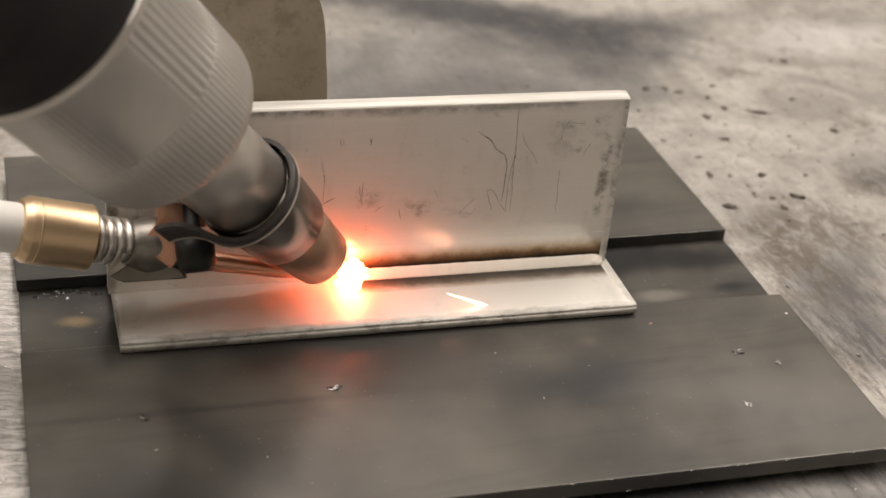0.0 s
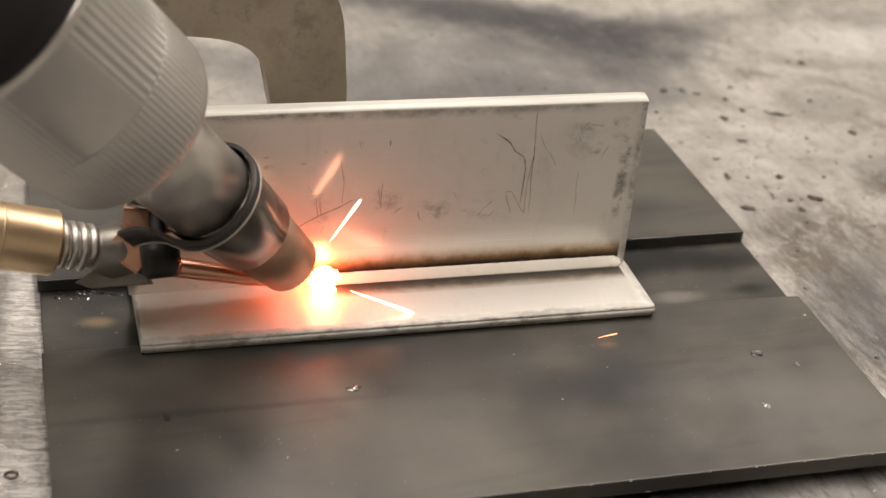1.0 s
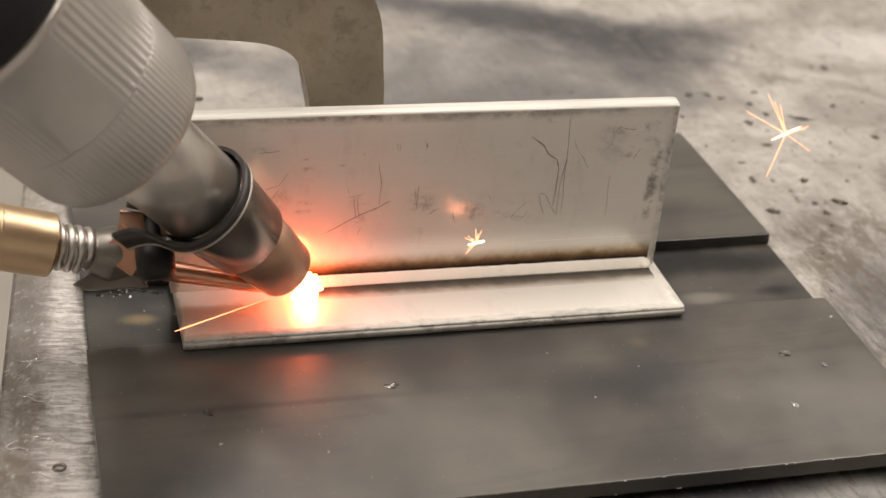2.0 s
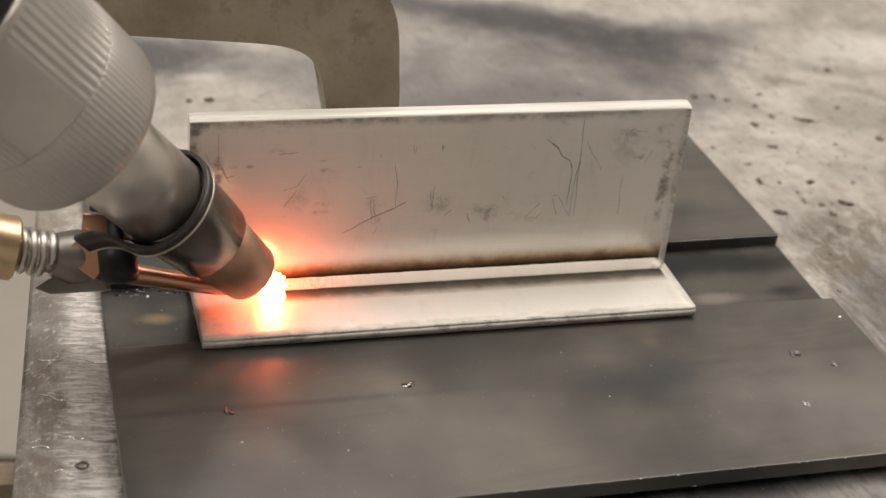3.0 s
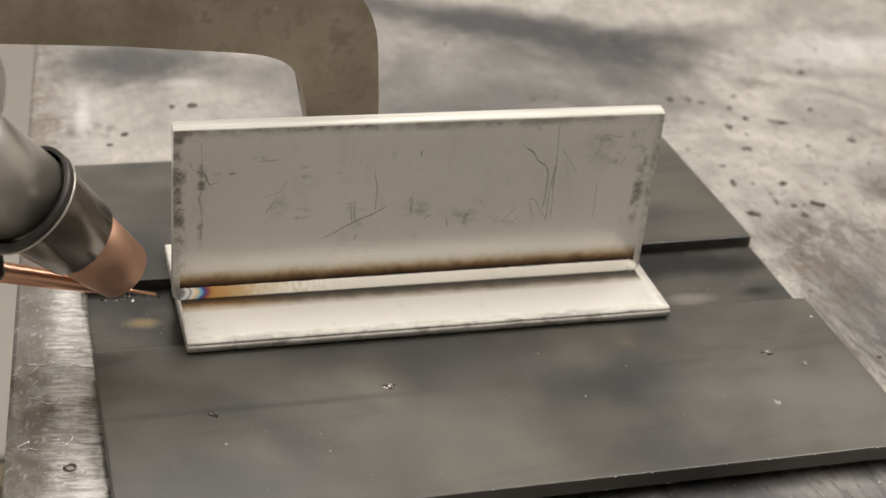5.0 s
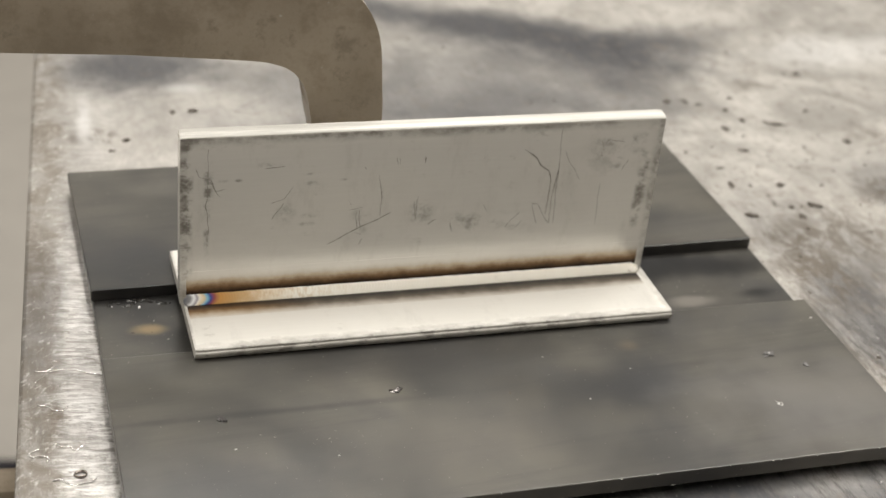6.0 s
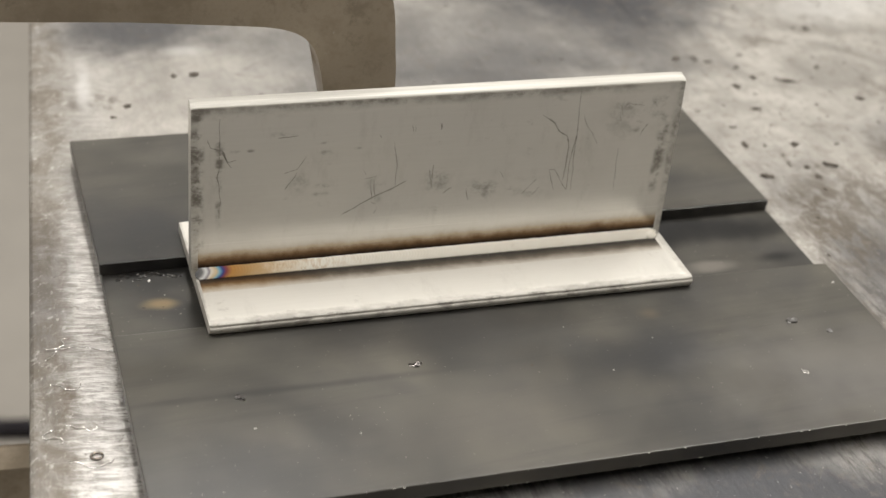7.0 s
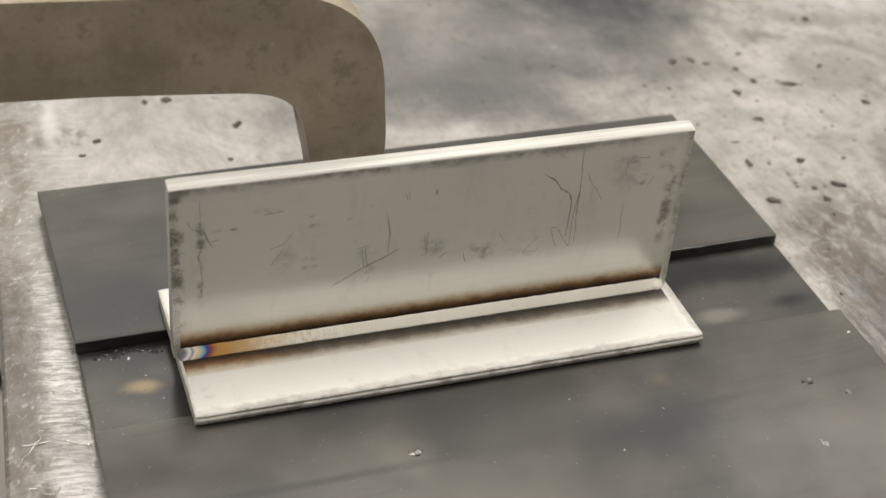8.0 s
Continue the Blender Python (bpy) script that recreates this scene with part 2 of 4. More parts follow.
def bench_steel():
    """Worn bench top: bright ground metal, brown grime in diagonal streaks, dark patches and pits."""
    s = Shader("bench_steel", (0.5, 0.49, 0.46), 0.35, 0.65)
    x, y, z = s.axes()
    streak = s.noise(115, 7, 0.8, s.stretch(0.3, 1.4, 1, -97))
    swirl = s.noise(16, 6, 0.7, distort=1.2)
    wisp = s.noise(30, 7, 0.72, s.stretch(0.8, 1.2, 1, -60), 1.8)
    cloud, fine = s.noise(9, 5, 0.6), s.noise(500, 4, 0.7)
    ground = s.noise(60, 6, 0.8, s.stretch(1.9, 11, 1, 5), 0.6)
    edge = s.maths("MULTIPLY", s.maths("SUBTRACT", s.noise(110, 5, 0.75, s.stretch(0.4, 2.5, 1)), 0.5), 16 * MM)
    xe = s.maths("ADD", x, edge)
    wobble = s.maths("MULTIPLY", s.maths("SUBTRACT", s.noise(22, 5, 0.65), 0.5), 1.9)

    def patch(wx, wy, rx, ry, turn=0.0):
        """An uneven oval patch round a place in millimetres."""
        p = BENCH_AT.inverted() @ Vector((wx * MM, wy * MM, 0))
        ca, sa = math.cos(radians(turn)), math.sin(radians(turn))
        dx, dy = s.maths("SUBTRACT", x, p.x), s.maths("SUBTRACT", y, p.y)
        u = s.maths("ADD", s.maths("MULTIPLY", dx, ca / (rx * MM)), s.maths("MULTIPLY", dy, sa / (rx * MM)))
        v = s.maths("SUBTRACT", s.maths("MULTIPLY", dy, ca / (ry * MM)), s.maths("MULTIPLY", dx, sa / (ry * MM)))
        d = s.maths("SQRT", s.maths("ADD", s.maths("MULTIPLY", u, u), s.maths("MULTIPLY", v, v)))
        return s.between(s.maths("ADD", d, wobble), 0.25, 1.5, 1, 0)

    c = s.mix(s.between(swirl, 0.3, 0.7), (0.33, 0.315, 0.29), (0.58, 0.555, 0.515))
    c = s.mix(s.between(wisp, 0.5, 0.72, 0, 0.6), c, (0.27, 0.25, 0.225))
    c = s.mix(s.maths("MULTIPLY", s.between(streak, 0.44, 0.6), s.between(y, -60 * MM, 60 * MM, 0.95, 0.14)), c, (0.13, 0.115, 0.095))
    c = s.mix(s.maths("MULTIPLY", s.between(s.noise(260, 5, 0.75, s.stretch(0.45, 1.3, 1, -97)), 0.58, 0.7), s.between(y, -60 * MM, 60 * MM, 0.7, 0.1)), c, (0.7, 0.67, 0.62))
    c = s.mix(s.between(cloud, 0.52, 0.68, 0, 0.5), c, (0.22, 0.21, 0.2))
    # The strip left of the plates, ground bright in short strokes across it.
    c = s.mix(s.maths("MULTIPLY", s.between(xe, 16 * MM, 30 * MM, 0.6, 0), s.between(s.noise(24, 5, 0.7), 0.25, 0.6, 0.4, 1)), c, (0.27, 0.255, 0.235))
    strip = s.maths("MULTIPLY", s.maths("MULTIPLY", s.between(xe, 7 * MM, 15 * MM), s.between(xe, 26 * MM, 34 * MM, 1, 0)), s.between(y, 10 * MM, 70 * MM, 1, 0.25))
    c = s.mix(s.maths("MULTIPLY", strip, s.maths("MULTIPLY", s.between(ground, 0.42, 0.58, 0.12, 0.95), s.between(s.noise(45, 4, 0.6), 0.3, 0.6, 0.45, 1))), c, (0.82, 0.81, 0.785))
    grime = s.maths("MULTIPLY", s.between(xe, 9 * MM, 15 * MM, 1, 0), s.between(s.noise(70, 7, 0.78, distort=0.8), 0.4, 0.62))
    c = s.mix(s.maths("MULTIPLY", grime, 0.92), c, (0.2, 0.175, 0.145))
    c = s.mix(s.maths("MULTIPLY", s.between(xe, 12 * MM, 20 * MM, 1, 0), s.between(s.noise(330, 5, 0.75, s.stretch(1.6, 0.7, 1, 30)), 0.55, 0.66, 0, 0.6)), c, (0.72, 0.7, 0.66))
    # Dark patches; the last puts the shade below the front plate into the colour.
    for wx, wy, rx, ry, turn, deep in ((170, 252, 85, 20, -18, 0.95), (125, 192, 105, 62, 0, 0.55), (235, 229, 50, 15, 16, 0.75), (282, 82, 14, 9, 0, 0.5), (150, 168, 70, 26, 4, 0.5), (224, 0, 20, 34, 0, 0.75), (215, 222, 45, 26, -15, 0.8), (10, 218, 36, 24, 0, 0.9), (-42, 45, 9, 36, 0, 0.4), (232, 45, 30, 40, 20, 0.4), (300, 95, 26, 16, 0, 0.4), (110, -98, 260, 42, 3, 1.0)):
        c = s.mix(s.maths("MULTIPLY", patch(wx, wy, rx, ry, turn), deep), c, (0.075, 0.076, 0.082))
    # Brown, oily smears beside the plates, and places rubbed bright.
    oily = s.between(s.noise(130, 6, 0.75, s.stretch(0.7, 1.2, 1, -97), 0.8), 0.4, 0.58)
    for wx, wy, rx, ry, turn, deep in ((220, 34, 15, 30, 0, 0.85), (245, 58, 26, 20, 20, 0.7), (284, 84, 16, 10, 0, 0.8), (268, 180, 10, 6, 0, 0.6), (300, 130, 22, 8, -20, 0.5), (-14, 158, 12, 7, 0, 0.7), (-40, 70, 6, 30, 0, 0.6)):
        c = s.mix(s.maths("MULTIPLY", s.maths("MULTIPLY", patch(wx, wy, rx, ry, turn), oily), deep), c, (0.115, 0.095, 0.072))
    for wx, wy, rx, ry, turn, deep in ((-17, 172, 3, 20, 0, 0.5), (25, 197, 9, 5, 0, 0.35), (330, 214, 40, 18, 10, 0.4)):
        c = s.mix(s.maths("MULTIPLY", patch(wx, wy, rx, ry, turn), deep), c, (0.78, 0.775, 0.76))
    c = s.mix(s.between(s.noise(190, 5, 0.7), 0.64, 0.71, 0, 0.75), c, (0.09, 0.08, 0.07))
    c = s.mix(s.maths("MULTIPLY", s.between(s.noise(75, 6, 0.78, distort=1.0), 0.56, 0.66, 0, 0.6), s.between(swirl, 0.4, 0.6)), c, (0.16, 0.135, 0.11))
    c = s.mix(s.maths("MULTIPLY", s.between(s.noise(150, 7, 0.8), 0.52, 0.6, 0, 0.45), s.between(x, 190 * MM, 260 * MM, 0.35, 1)), c, (0.2, 0.172, 0.145))
    c = s.mix(s.between(s.noise(420, 4, 0.7), 0.64, 0.72, 0, 0.5), c, (0.72, 0.7, 0.67))
    s.colour(c)
    s.rough(s.maths("SUBTRACT", s.between(streak, 0.3, 0.7, 0.405, 0.56), s.maths("MULTIPLY", strip, 0.12)))
    s.bump(s.maths("ADD", s.maths("ADD", fine, s.maths("MULTIPLY", streak, 2)), s.maths("MULTIPLY", s.maths("MULTIPLY", ground, strip), 3.0)), 0.00009)
    return s.m


def glowing(name, colour, strength):
    m = bpy.data.materials.new(name)
    m.use_nodes = True
    b = m.node_tree.nodes["Principled BSDF"]
    b.inputs["Base Color"].default_value = (0, 0, 0, 1)
    b.inputs["Emission Color"].default_value = (*colour, 1)
    b.inputs["Emission Strength"].default_value = strength
    return m


def clamp_paint():
    """Olive-brown paint, grimy in clouds, chipped to bare metal in specks, darker towards the foot."""
    s = Shader("clamp_paint", (0.3, 0.25, 0.185), 0.42, 0.15)
    x, y, z = s.axes()
    cloud, fine = s.noise(45, 6, 0.7), s.noise(330, 5, 0.7)
    c = s.mix(s.between(cloud, 0.3, 0.7), (0.25, 0.205, 0.15), (0.45, 0.385, 0.3))
    c = s.mix(s.between(s.noise(90, 6, 0.75), 0.5, 0.7, 0, 0.6), c, (0.13, 0.105, 0.075))
    c = s.mix(s.maths("MULTIPLY", s.between(s.maths("ADD", z, s.maths("MULTIPLY", cloud, 30 * MM)), 40 * MM, 90 * MM, 0.6, 0), s.between(x, 30 * MM, 45 * MM)), c, (0.1, 0.08, 0.06))
    c = s.mix(s.between(s.noise(600, 3), 0.69, 0.76, 0, 0.7), c, (0.5, 0.46, 0.4))
    s.colour(c)
    s.rough(s.between(cloud, 0.3, 0.7, 0.34, 0.5))
    s.bump(s.maths("ADD", fine, s.maths("MULTIPLY", cloud, 2)), 0.00006)
    return s.m


UPRIGHT = stainless("upright_stainless", rim=(2, 0, 58.6, 4.2), gloss=0.15, metal=0.35)
BASE = stainless("base_stainless", rim=(1, 0.0, 55, 2.6), gloss=0.36)
TINTED_UP = stainless("heat_tinted_upright", tint=True, rim=(2, 0, 58.6, 4.2), gloss=0.15, metal=0.35)
TINTED_BASE = stainless("heat_tinted_base", tint=True, rim=(1, 0.0, 55, 2.6), gloss=0.32)
# The step's shade is painted dark on the backing edge and along the spacer.
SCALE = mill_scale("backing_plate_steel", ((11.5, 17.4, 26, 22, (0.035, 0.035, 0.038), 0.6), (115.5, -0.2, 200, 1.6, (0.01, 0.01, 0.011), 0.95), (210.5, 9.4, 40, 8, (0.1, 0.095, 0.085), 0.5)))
STEP_SHADED = mill_scale("step_shaded_steel", ((90, 38, 170, 9, (0.008, 0.008, 0.009), 0.98), (185, 34, 60, 8, (0.012, 0.012, 0.012), 0.9), (-9.7, 23.5, 5.5, 2.6, (0.4, 0.29, 0.15), 0.55), (165, 15, 9, 3, (0.26, 0.24, 0.21), 0.5), (190, 17, 9, 3, (0.015, 0.015, 0.015), 0.9)))
# The broad pale patch towards the right puts the plate's sheen into its colour.
FRONT = mill_scale("front_plate_steel", ((156.5, 59.0, 3.5, 3, (0.2, 0.15, 0.1), 0.3), (150.5, 40.6, 16, 14, (0.03, 0.031, 0.034), 0.6), (45.5, 43.6, 50, 1.6, (0.03, 0.03, 0.03), 0.6), (210.5, 40.6, 9, 12, (0.04, 0.04, 0.041), 0.4), (203.5, 22.6, 42, 26, (0.17, 0.162, 0.15), 0.6), (85.5, 20.6, 40, 18, (0.12, 0.11, 0.095), 0.4), (95.5, 62.6, 60, 9, (0.035, 0.033, 0.031), 0.6)))
BENCH = bench_steel()
EDGE = plain("sawn_steel_edge", (0.16, 0.155, 0.15), 0.45, 0.5, 500)
CLAMP = clamp_paint()
ALU = plain("anodised_aluminium", (0.56, 0.54, 0.51), 0.42, 0.82, 250, 0.12)
TUBE = plain("brushed_tube", (0.66, 0.63, 0.59), 0.36, 0.95, 300, 0.15)
SLEEVE = plain("dark_sleeve", (0.2, 0.175, 0.155), 0.21, 0.95, 300, 0.2)
HEXED = plain("grey_block_steel", (0.27, 0.25, 0.225), 0.37, 0.9, 300, 0.2)
# Pale colour that paints the strap's cut edge as lit.
LIT_RIM = plain("lit_cut_edge", (0.66, 0.62, 0.56), 0.35, 0.8, 400, 0.12)
STRAP = plain("dark_strap", (0.075, 0.07, 0.068), 0.36, 0.7, 300, 0.25)
POLISHED = plain("dark_polished_steel", (0.15, 0.14, 0.135), 0.2, 0.95, 240, 0.3)
COPPER = plain("dull_copper", (0.52, 0.31, 0.215), 0.5, 0.85, 260, 0.25)
BRIGHT_COPPER = plain("bright_copper", (0.74, 0.42, 0.29), 0.36, 1.0, 300, 0.15)
BRASS = plain("brass", (0.72, 0.54, 0.35), 0.36, 1.0, 220, 0.18)
BLACK = plain("black_rubber", (0.011, 0.009, 0.012), 0.9, 0.0, 300, 0.3)
SCREW = plain("black_oxide", (0.02, 0.02, 0.02), 0.4, 0.4, 300, 0.3)
WHITE = plain("white_plastic", (0.8, 0.79, 0.76), 0.4, 0.0, 200, 0.04)
BEAD = weld_metal()
SCRATCH = plain("scratch_mark", (0.24, 0.225, 0.2), 0.45, 0.5, 900, 0.3)
BEADED = plain("spatter_skin", (0.05, 0.048, 0.045), 0.16, 0.4, 700, 0.4)
CURL = plain("bright_wire", (0.85, 0.84, 0.82), 0.22, 0.8, 900, 0.1)
BURR = plain("dull_burr", (0.34, 0.33, 0.31), 0.45, 0.6, 900, 0.2)
SWARF = plain("bright_swarf", (0.6, 0.59, 0.57), 0.35, 0.9, 900, 0.2)
CONCRETE = plain("concrete", (0.3, 0.28, 0.25), 0.8, 0.0, 20, 0.15, 0.001)
WALL = plain("wall_paint", (0.6, 0.585, 0.55), 0.8, 0.0, 20, 0.06, 0.0005)
DARK = plain("debris", (0.085, 0.07, 0.055), 0.6, 0.2, 500, 0.4)
ARC = glowing("arc", (1.0, 0.17, 0.06), 43.0)
SPARK = glowing("hot_spark", (1.0, 0.42, 0.26), 12.0)
DIM_SPARK = glowing("cooling_spark", (1.0, 0.33, 0.15), 4.5)


# ---------------------------------------------------------------- mesh helpers
def part(name, bm, material, parent=None, label=""):
    """Links a bmesh as one mesh object under a thing or a part."""
    me = bpy.data.meshes.new(name)
    bmesh.ops.recalc_face_normals(bm, faces=bm.faces)
    bm.to_mesh(me)
    bm.free()
    me.materials.append(material)
    ob = new(name, me)
    ob.parent = parent
    return tagged(ob, label)


def thing(name, label, category, group="", at=None):
    ob = new(name)
    ob.empty_display_size = 0.01
    if at is not None:
        ob.matrix_basis = at
    return tagged(ob, label, category, group)


def box(bm, lo, hi, bevel=0.0, seg=2):
    """A box from lo to hi in millimetres, its edges rounded."""
    lo, hi = Vector(lo) * MM, Vector(hi) * MM
    made = bmesh.ops.create_cube(bm, size=1.0)["verts"]
    for v in made:
        v.co = Vector([(a + b) / 2 + c * (b - a) for a, b, c in zip(lo, hi, v.co)])
    if bevel:
        edges = list({e for v in made for e in v.link_edges})
        bmesh.ops.bevel(bm, geom=edges, offset=bevel * MM, segments=seg, profile=0.5, affect="EDGES")
    return bm


def lathe(bm, profile, origin=(0, 0, 0), way=(0, 0, 1), seg=48, ribs=None, smooth=True):
    """Turns (distance, radius) pairs in millimetres round an axis. ribs: the depth of a groove at a distance and a step of the turn."""
    q = Vector(way).normalized().to_track_quat("Z", "Y").to_matrix()
    o = Vector(origin) * MM
    rings = []
    for s, r in profile:
        ring = []
        for k in range(seg):
            a = 2 * math.pi * k / seg
            rr = r
            if ribs:
                rr -= ribs(s, k)
            ring.append(bm.verts.new(o + q @ Vector((rr * math.cos(a), rr * math.sin(a), s)) * MM))
        rings.append(ring)
    for a, b in zip(rings, rings[1:]):
        for k in range(seg):
            f = bm.faces.new((a[k], a[(k + 1) % seg], b[(k + 1) % seg], b[k]))
            f.smooth = smooth
    for ring in (rings[0], rings[-1]):
        bm.faces.new(ring)
    return bm


def tube_along(bm, pts, r, seg=10):
    """A round wire through points in millimetres."""
    pts = [Vector(p) for p in pts]
    rings = []
    for i, p in enumerate(pts):
        way = (pts[min(i + 1, len(pts) - 1)] - pts[max(i - 1, 0)]).normalized()
        q = way.to_track_quat("Z", "Y").to_matrix()
        rings.append([bm.verts.new((p + q @ Vector((r * math.cos(2 * math.pi * k / seg), r * math.sin(2 * math.pi * k / seg), 0))) * MM) for k in range(seg)])
    for a, b in zip(rings, rings[1:]):
        for k in range(seg):
            bm.faces.new((a[k], a[(k + 1) % seg], b[(k + 1) % seg], b[k])).smooth = True
    bm.faces.new(rings[0]), bm.faces.new(rings[-1])
    return bm


def prism(bm, outline, lo, hi, bevel=0.0, seg=2):
    """An outline of (x, z) in millimetres, given depth along y from lo to hi."""
    front = [bm.verts.new(Vector((x, lo, z)) * MM) for x, z in outline]
    back = [bm.verts.new(Vector((x, hi, z)) * MM) for x, z in outline]
    n = len(outline)
    faces = [bm.faces.new(front), bm.faces.new(back[::-1])]
    rims = [e for f in faces for e in f.edges]
    for i in range(n):
        bm.faces.new((front[i], front[(i + 1) % n], back[(i + 1) % n], back[i])).smooth = True
    if bevel:
        bmesh.ops.bevel(bm, geom=rims, offset=bevel * MM, segments=seg, profile=0.5, affect="EDGES")
    return bm


def arc_points(cx, cz, rx, rz, a0, a1, n):
    return [(cx + rx * math.cos(radians(a0 + (a1 - a0) * i / n)), cz + rz * math.sin(radians(a0 + (a1 - a0) * i / n))) for i in range(n + 1)]


# ---------------------------------------------------------------- the room
TABLE_Z = -8.0
FLOOR_Z = -860.0


def room():
    for name, lo, hi, m in (("floor", (-3500, -3500, FLOOR_Z - 100), (3500, 4500, FLOOR_Z), CONCRETE),
                            ("ceiling", (-3500, -3500, 2600), (3500, 4500, 2700), WALL),
                            ("wall_west", (-3600, -3500, FLOOR_Z), (-3500, 4500, 2600), WALL),
                            ("wall_east", (3500, -3500, FLOOR_Z), (3600, 4500, 2600), WALL),
                            ("wall_north", (-3500, 4500, FLOOR_Z), (3500, 4600, 2600), WALL),
                            ("wall_south", (-3500, -3600, FLOOR_Z), (3500, -3500, 2600), WALL)):
        tagged(part(name, box(bmesh.new(), lo, hi), m), "plain painted workshop " + name.split("_")[0], name.split("_")[0], kind="structure")


def workbench():
    """A steel bench, turned a little against the plates on it."""
    t = thing("workbench", "worn bare steel workbench with scratches and smudges", "workbench", at=BENCH_AT)
    part("bench_top", box(bmesh.new(), (0, -420, -22), (1150, 800, 0), 1.2), BENCH, t)
    for x in (30, 1080):
        for y in (-390, 730):
            part("leg", box(bmesh.new(), (x, y, FLOOR_Z - TABLE_Z), (x + 50, y + 50, -22), 3), EDGE, t)


# ---------------------------------------------------------------- the plates
def support_plates():
    t = thing("spacer_plate", "dark mill-scale steel strip under two plates", "steel plate")
    part("plate", box(bmesh.new(), (-25, -2, TABLE_Z), (200.4, 76, -4.0), 0.4), STEP_SHADED, t)
    t = thing("backing_plate", "dark grey mill-scale steel plate with sawn edges", "steel plate", at=pose(-25.5 * MM, 40.6 * MM, 0, 0, 0, 0.95))
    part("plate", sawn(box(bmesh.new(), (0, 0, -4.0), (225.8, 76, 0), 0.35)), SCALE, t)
    t = thing("front_plate", "dark grey mill-scale steel plate with a bright sawn front edge", "steel plate", at=pose(-25.5 * MM, -70.6 * MM, 0, 0, 0, 0.12))
    part("plate", sawn(box(bmesh.new(), (0, 0, -4.7), (226, 75.4, 0), 0.35)), FRONT, t)
    # Bright burrs left by the saw along the lower and upper front edge.
    rng = random.Random(5)
    for k in range(24):
        x, low = rng.uniform(20, 222), k % 3 == 0
        r = rng.uniform(0.12, 0.3) * (1.6 if low else 1.0)
        bm = bmesh.new()
        bmesh.ops.create_icosphere(bm, subdivisions=1, radius=1.0)
        for v in bm.verts:
            v.co = Vector((x + v.co.x * r * rng.uniform(1, 2.6), -0.05 + v.co.y * 0.2, (-4.45 if low else -0.2) + v.co.z * r * 0.45)) * MM
        part("burr", bm, BURR, t)


def sawn(bm):
    """Cuts a plate along its length and wavers its edges by a hair, as a saw leaves them."""
    long = [e for e in bm.edges if abs(e.verts[0].co.x - e.verts[1].co.x) > 100 * MM]
    bmesh.ops.subdivide_edges(bm, edges=long, cuts=70)
    for v in bm.verts:
        v.co.y += 0.16 * MM * noise.noise((v.co.x * 180, v.co.y * 9, 1)) + 0.1 * MM * noise.noise((v.co.x * 600, v.co.y * 9, v.co.z * 900))
        v.co.x += 0.2 * MM * noise.noise((v.co.y * 160, v.co.x * 9, 7))
    return bm


BURIED = pose(0, 1.2 * MM, -9.0 * MM)
SEAM = [66.5 - 2.62 * k for k in range(26)]  # ends of the pieces of bead still to be laid, along x


def bead_piece(bm, x0, x1, bulge=0.0):
    """A length of fillet weld between two places along the seam, slightly convex, with an uneven toe."""
    n = max(2, int((x1 - x0) / 0.9))
    rows = []
    for i in range(n + 1):
        x = x0 + (x1 - x0) * i / n
        w = 0.07 * noise.noise((x * 0.35, 1.5, 0)) + 0.07 * noise.noise((x * 1.7, 4.2, 0))
        ring = []
        for k in range(9):
            a = k / 8
            y, z = 22.0 + 2.6 * a - w * (1 - a), 3.9 + 3.1 * a + w * a
            out = (0.08 + bulge) * math.sin(math.pi * a) + 0.015 * math.sin(x * 5.6 + 4 * (a - 0.5) ** 2)
            ring.append(bm.verts.new(Vector((x, y - out * 0.64, z + out * 0.77)) * MM))
        ring.append(bm.verts.new(Vector((x, 25.0, 3.7)) * MM))
        rows.append(ring)
    for a, b in zip(rows, rows[1:]):
        for k in range(10):
            bm.faces.new((a[k], a[(k + 1) % 10], b[(k + 1) % 10], b[k])).smooth = k < 8
    return bm


def leaned(bm):
    """Leans what stands on the base back a little, as the upright does."""
    for v in bm.verts:
        v.co.y += (v.co.z - 4 * MM) * 0.03
    return bm


def tint_films(x0, x1, tee, m=None):
    """The thin oxide film that the heat leaves on both plates beside the bead."""
    made = []
    for name, lo, hi in (("base_oxide_film", (x0, 15.5, 3.7), (x1, 23.0, 4.04)), ("upright_oxide_film", (x0, 24.24, 6.4), (x1, 24.5, 14.5))):
        made.append(part(name, leaned(box(bmesh.new(), lo, hi)) if "upright" in name else box(bmesh.new(), lo, hi), TINTED_UP if "upright" in name else TINTED_BASE, tee, "brown heat tint beside the bead"))
    return made


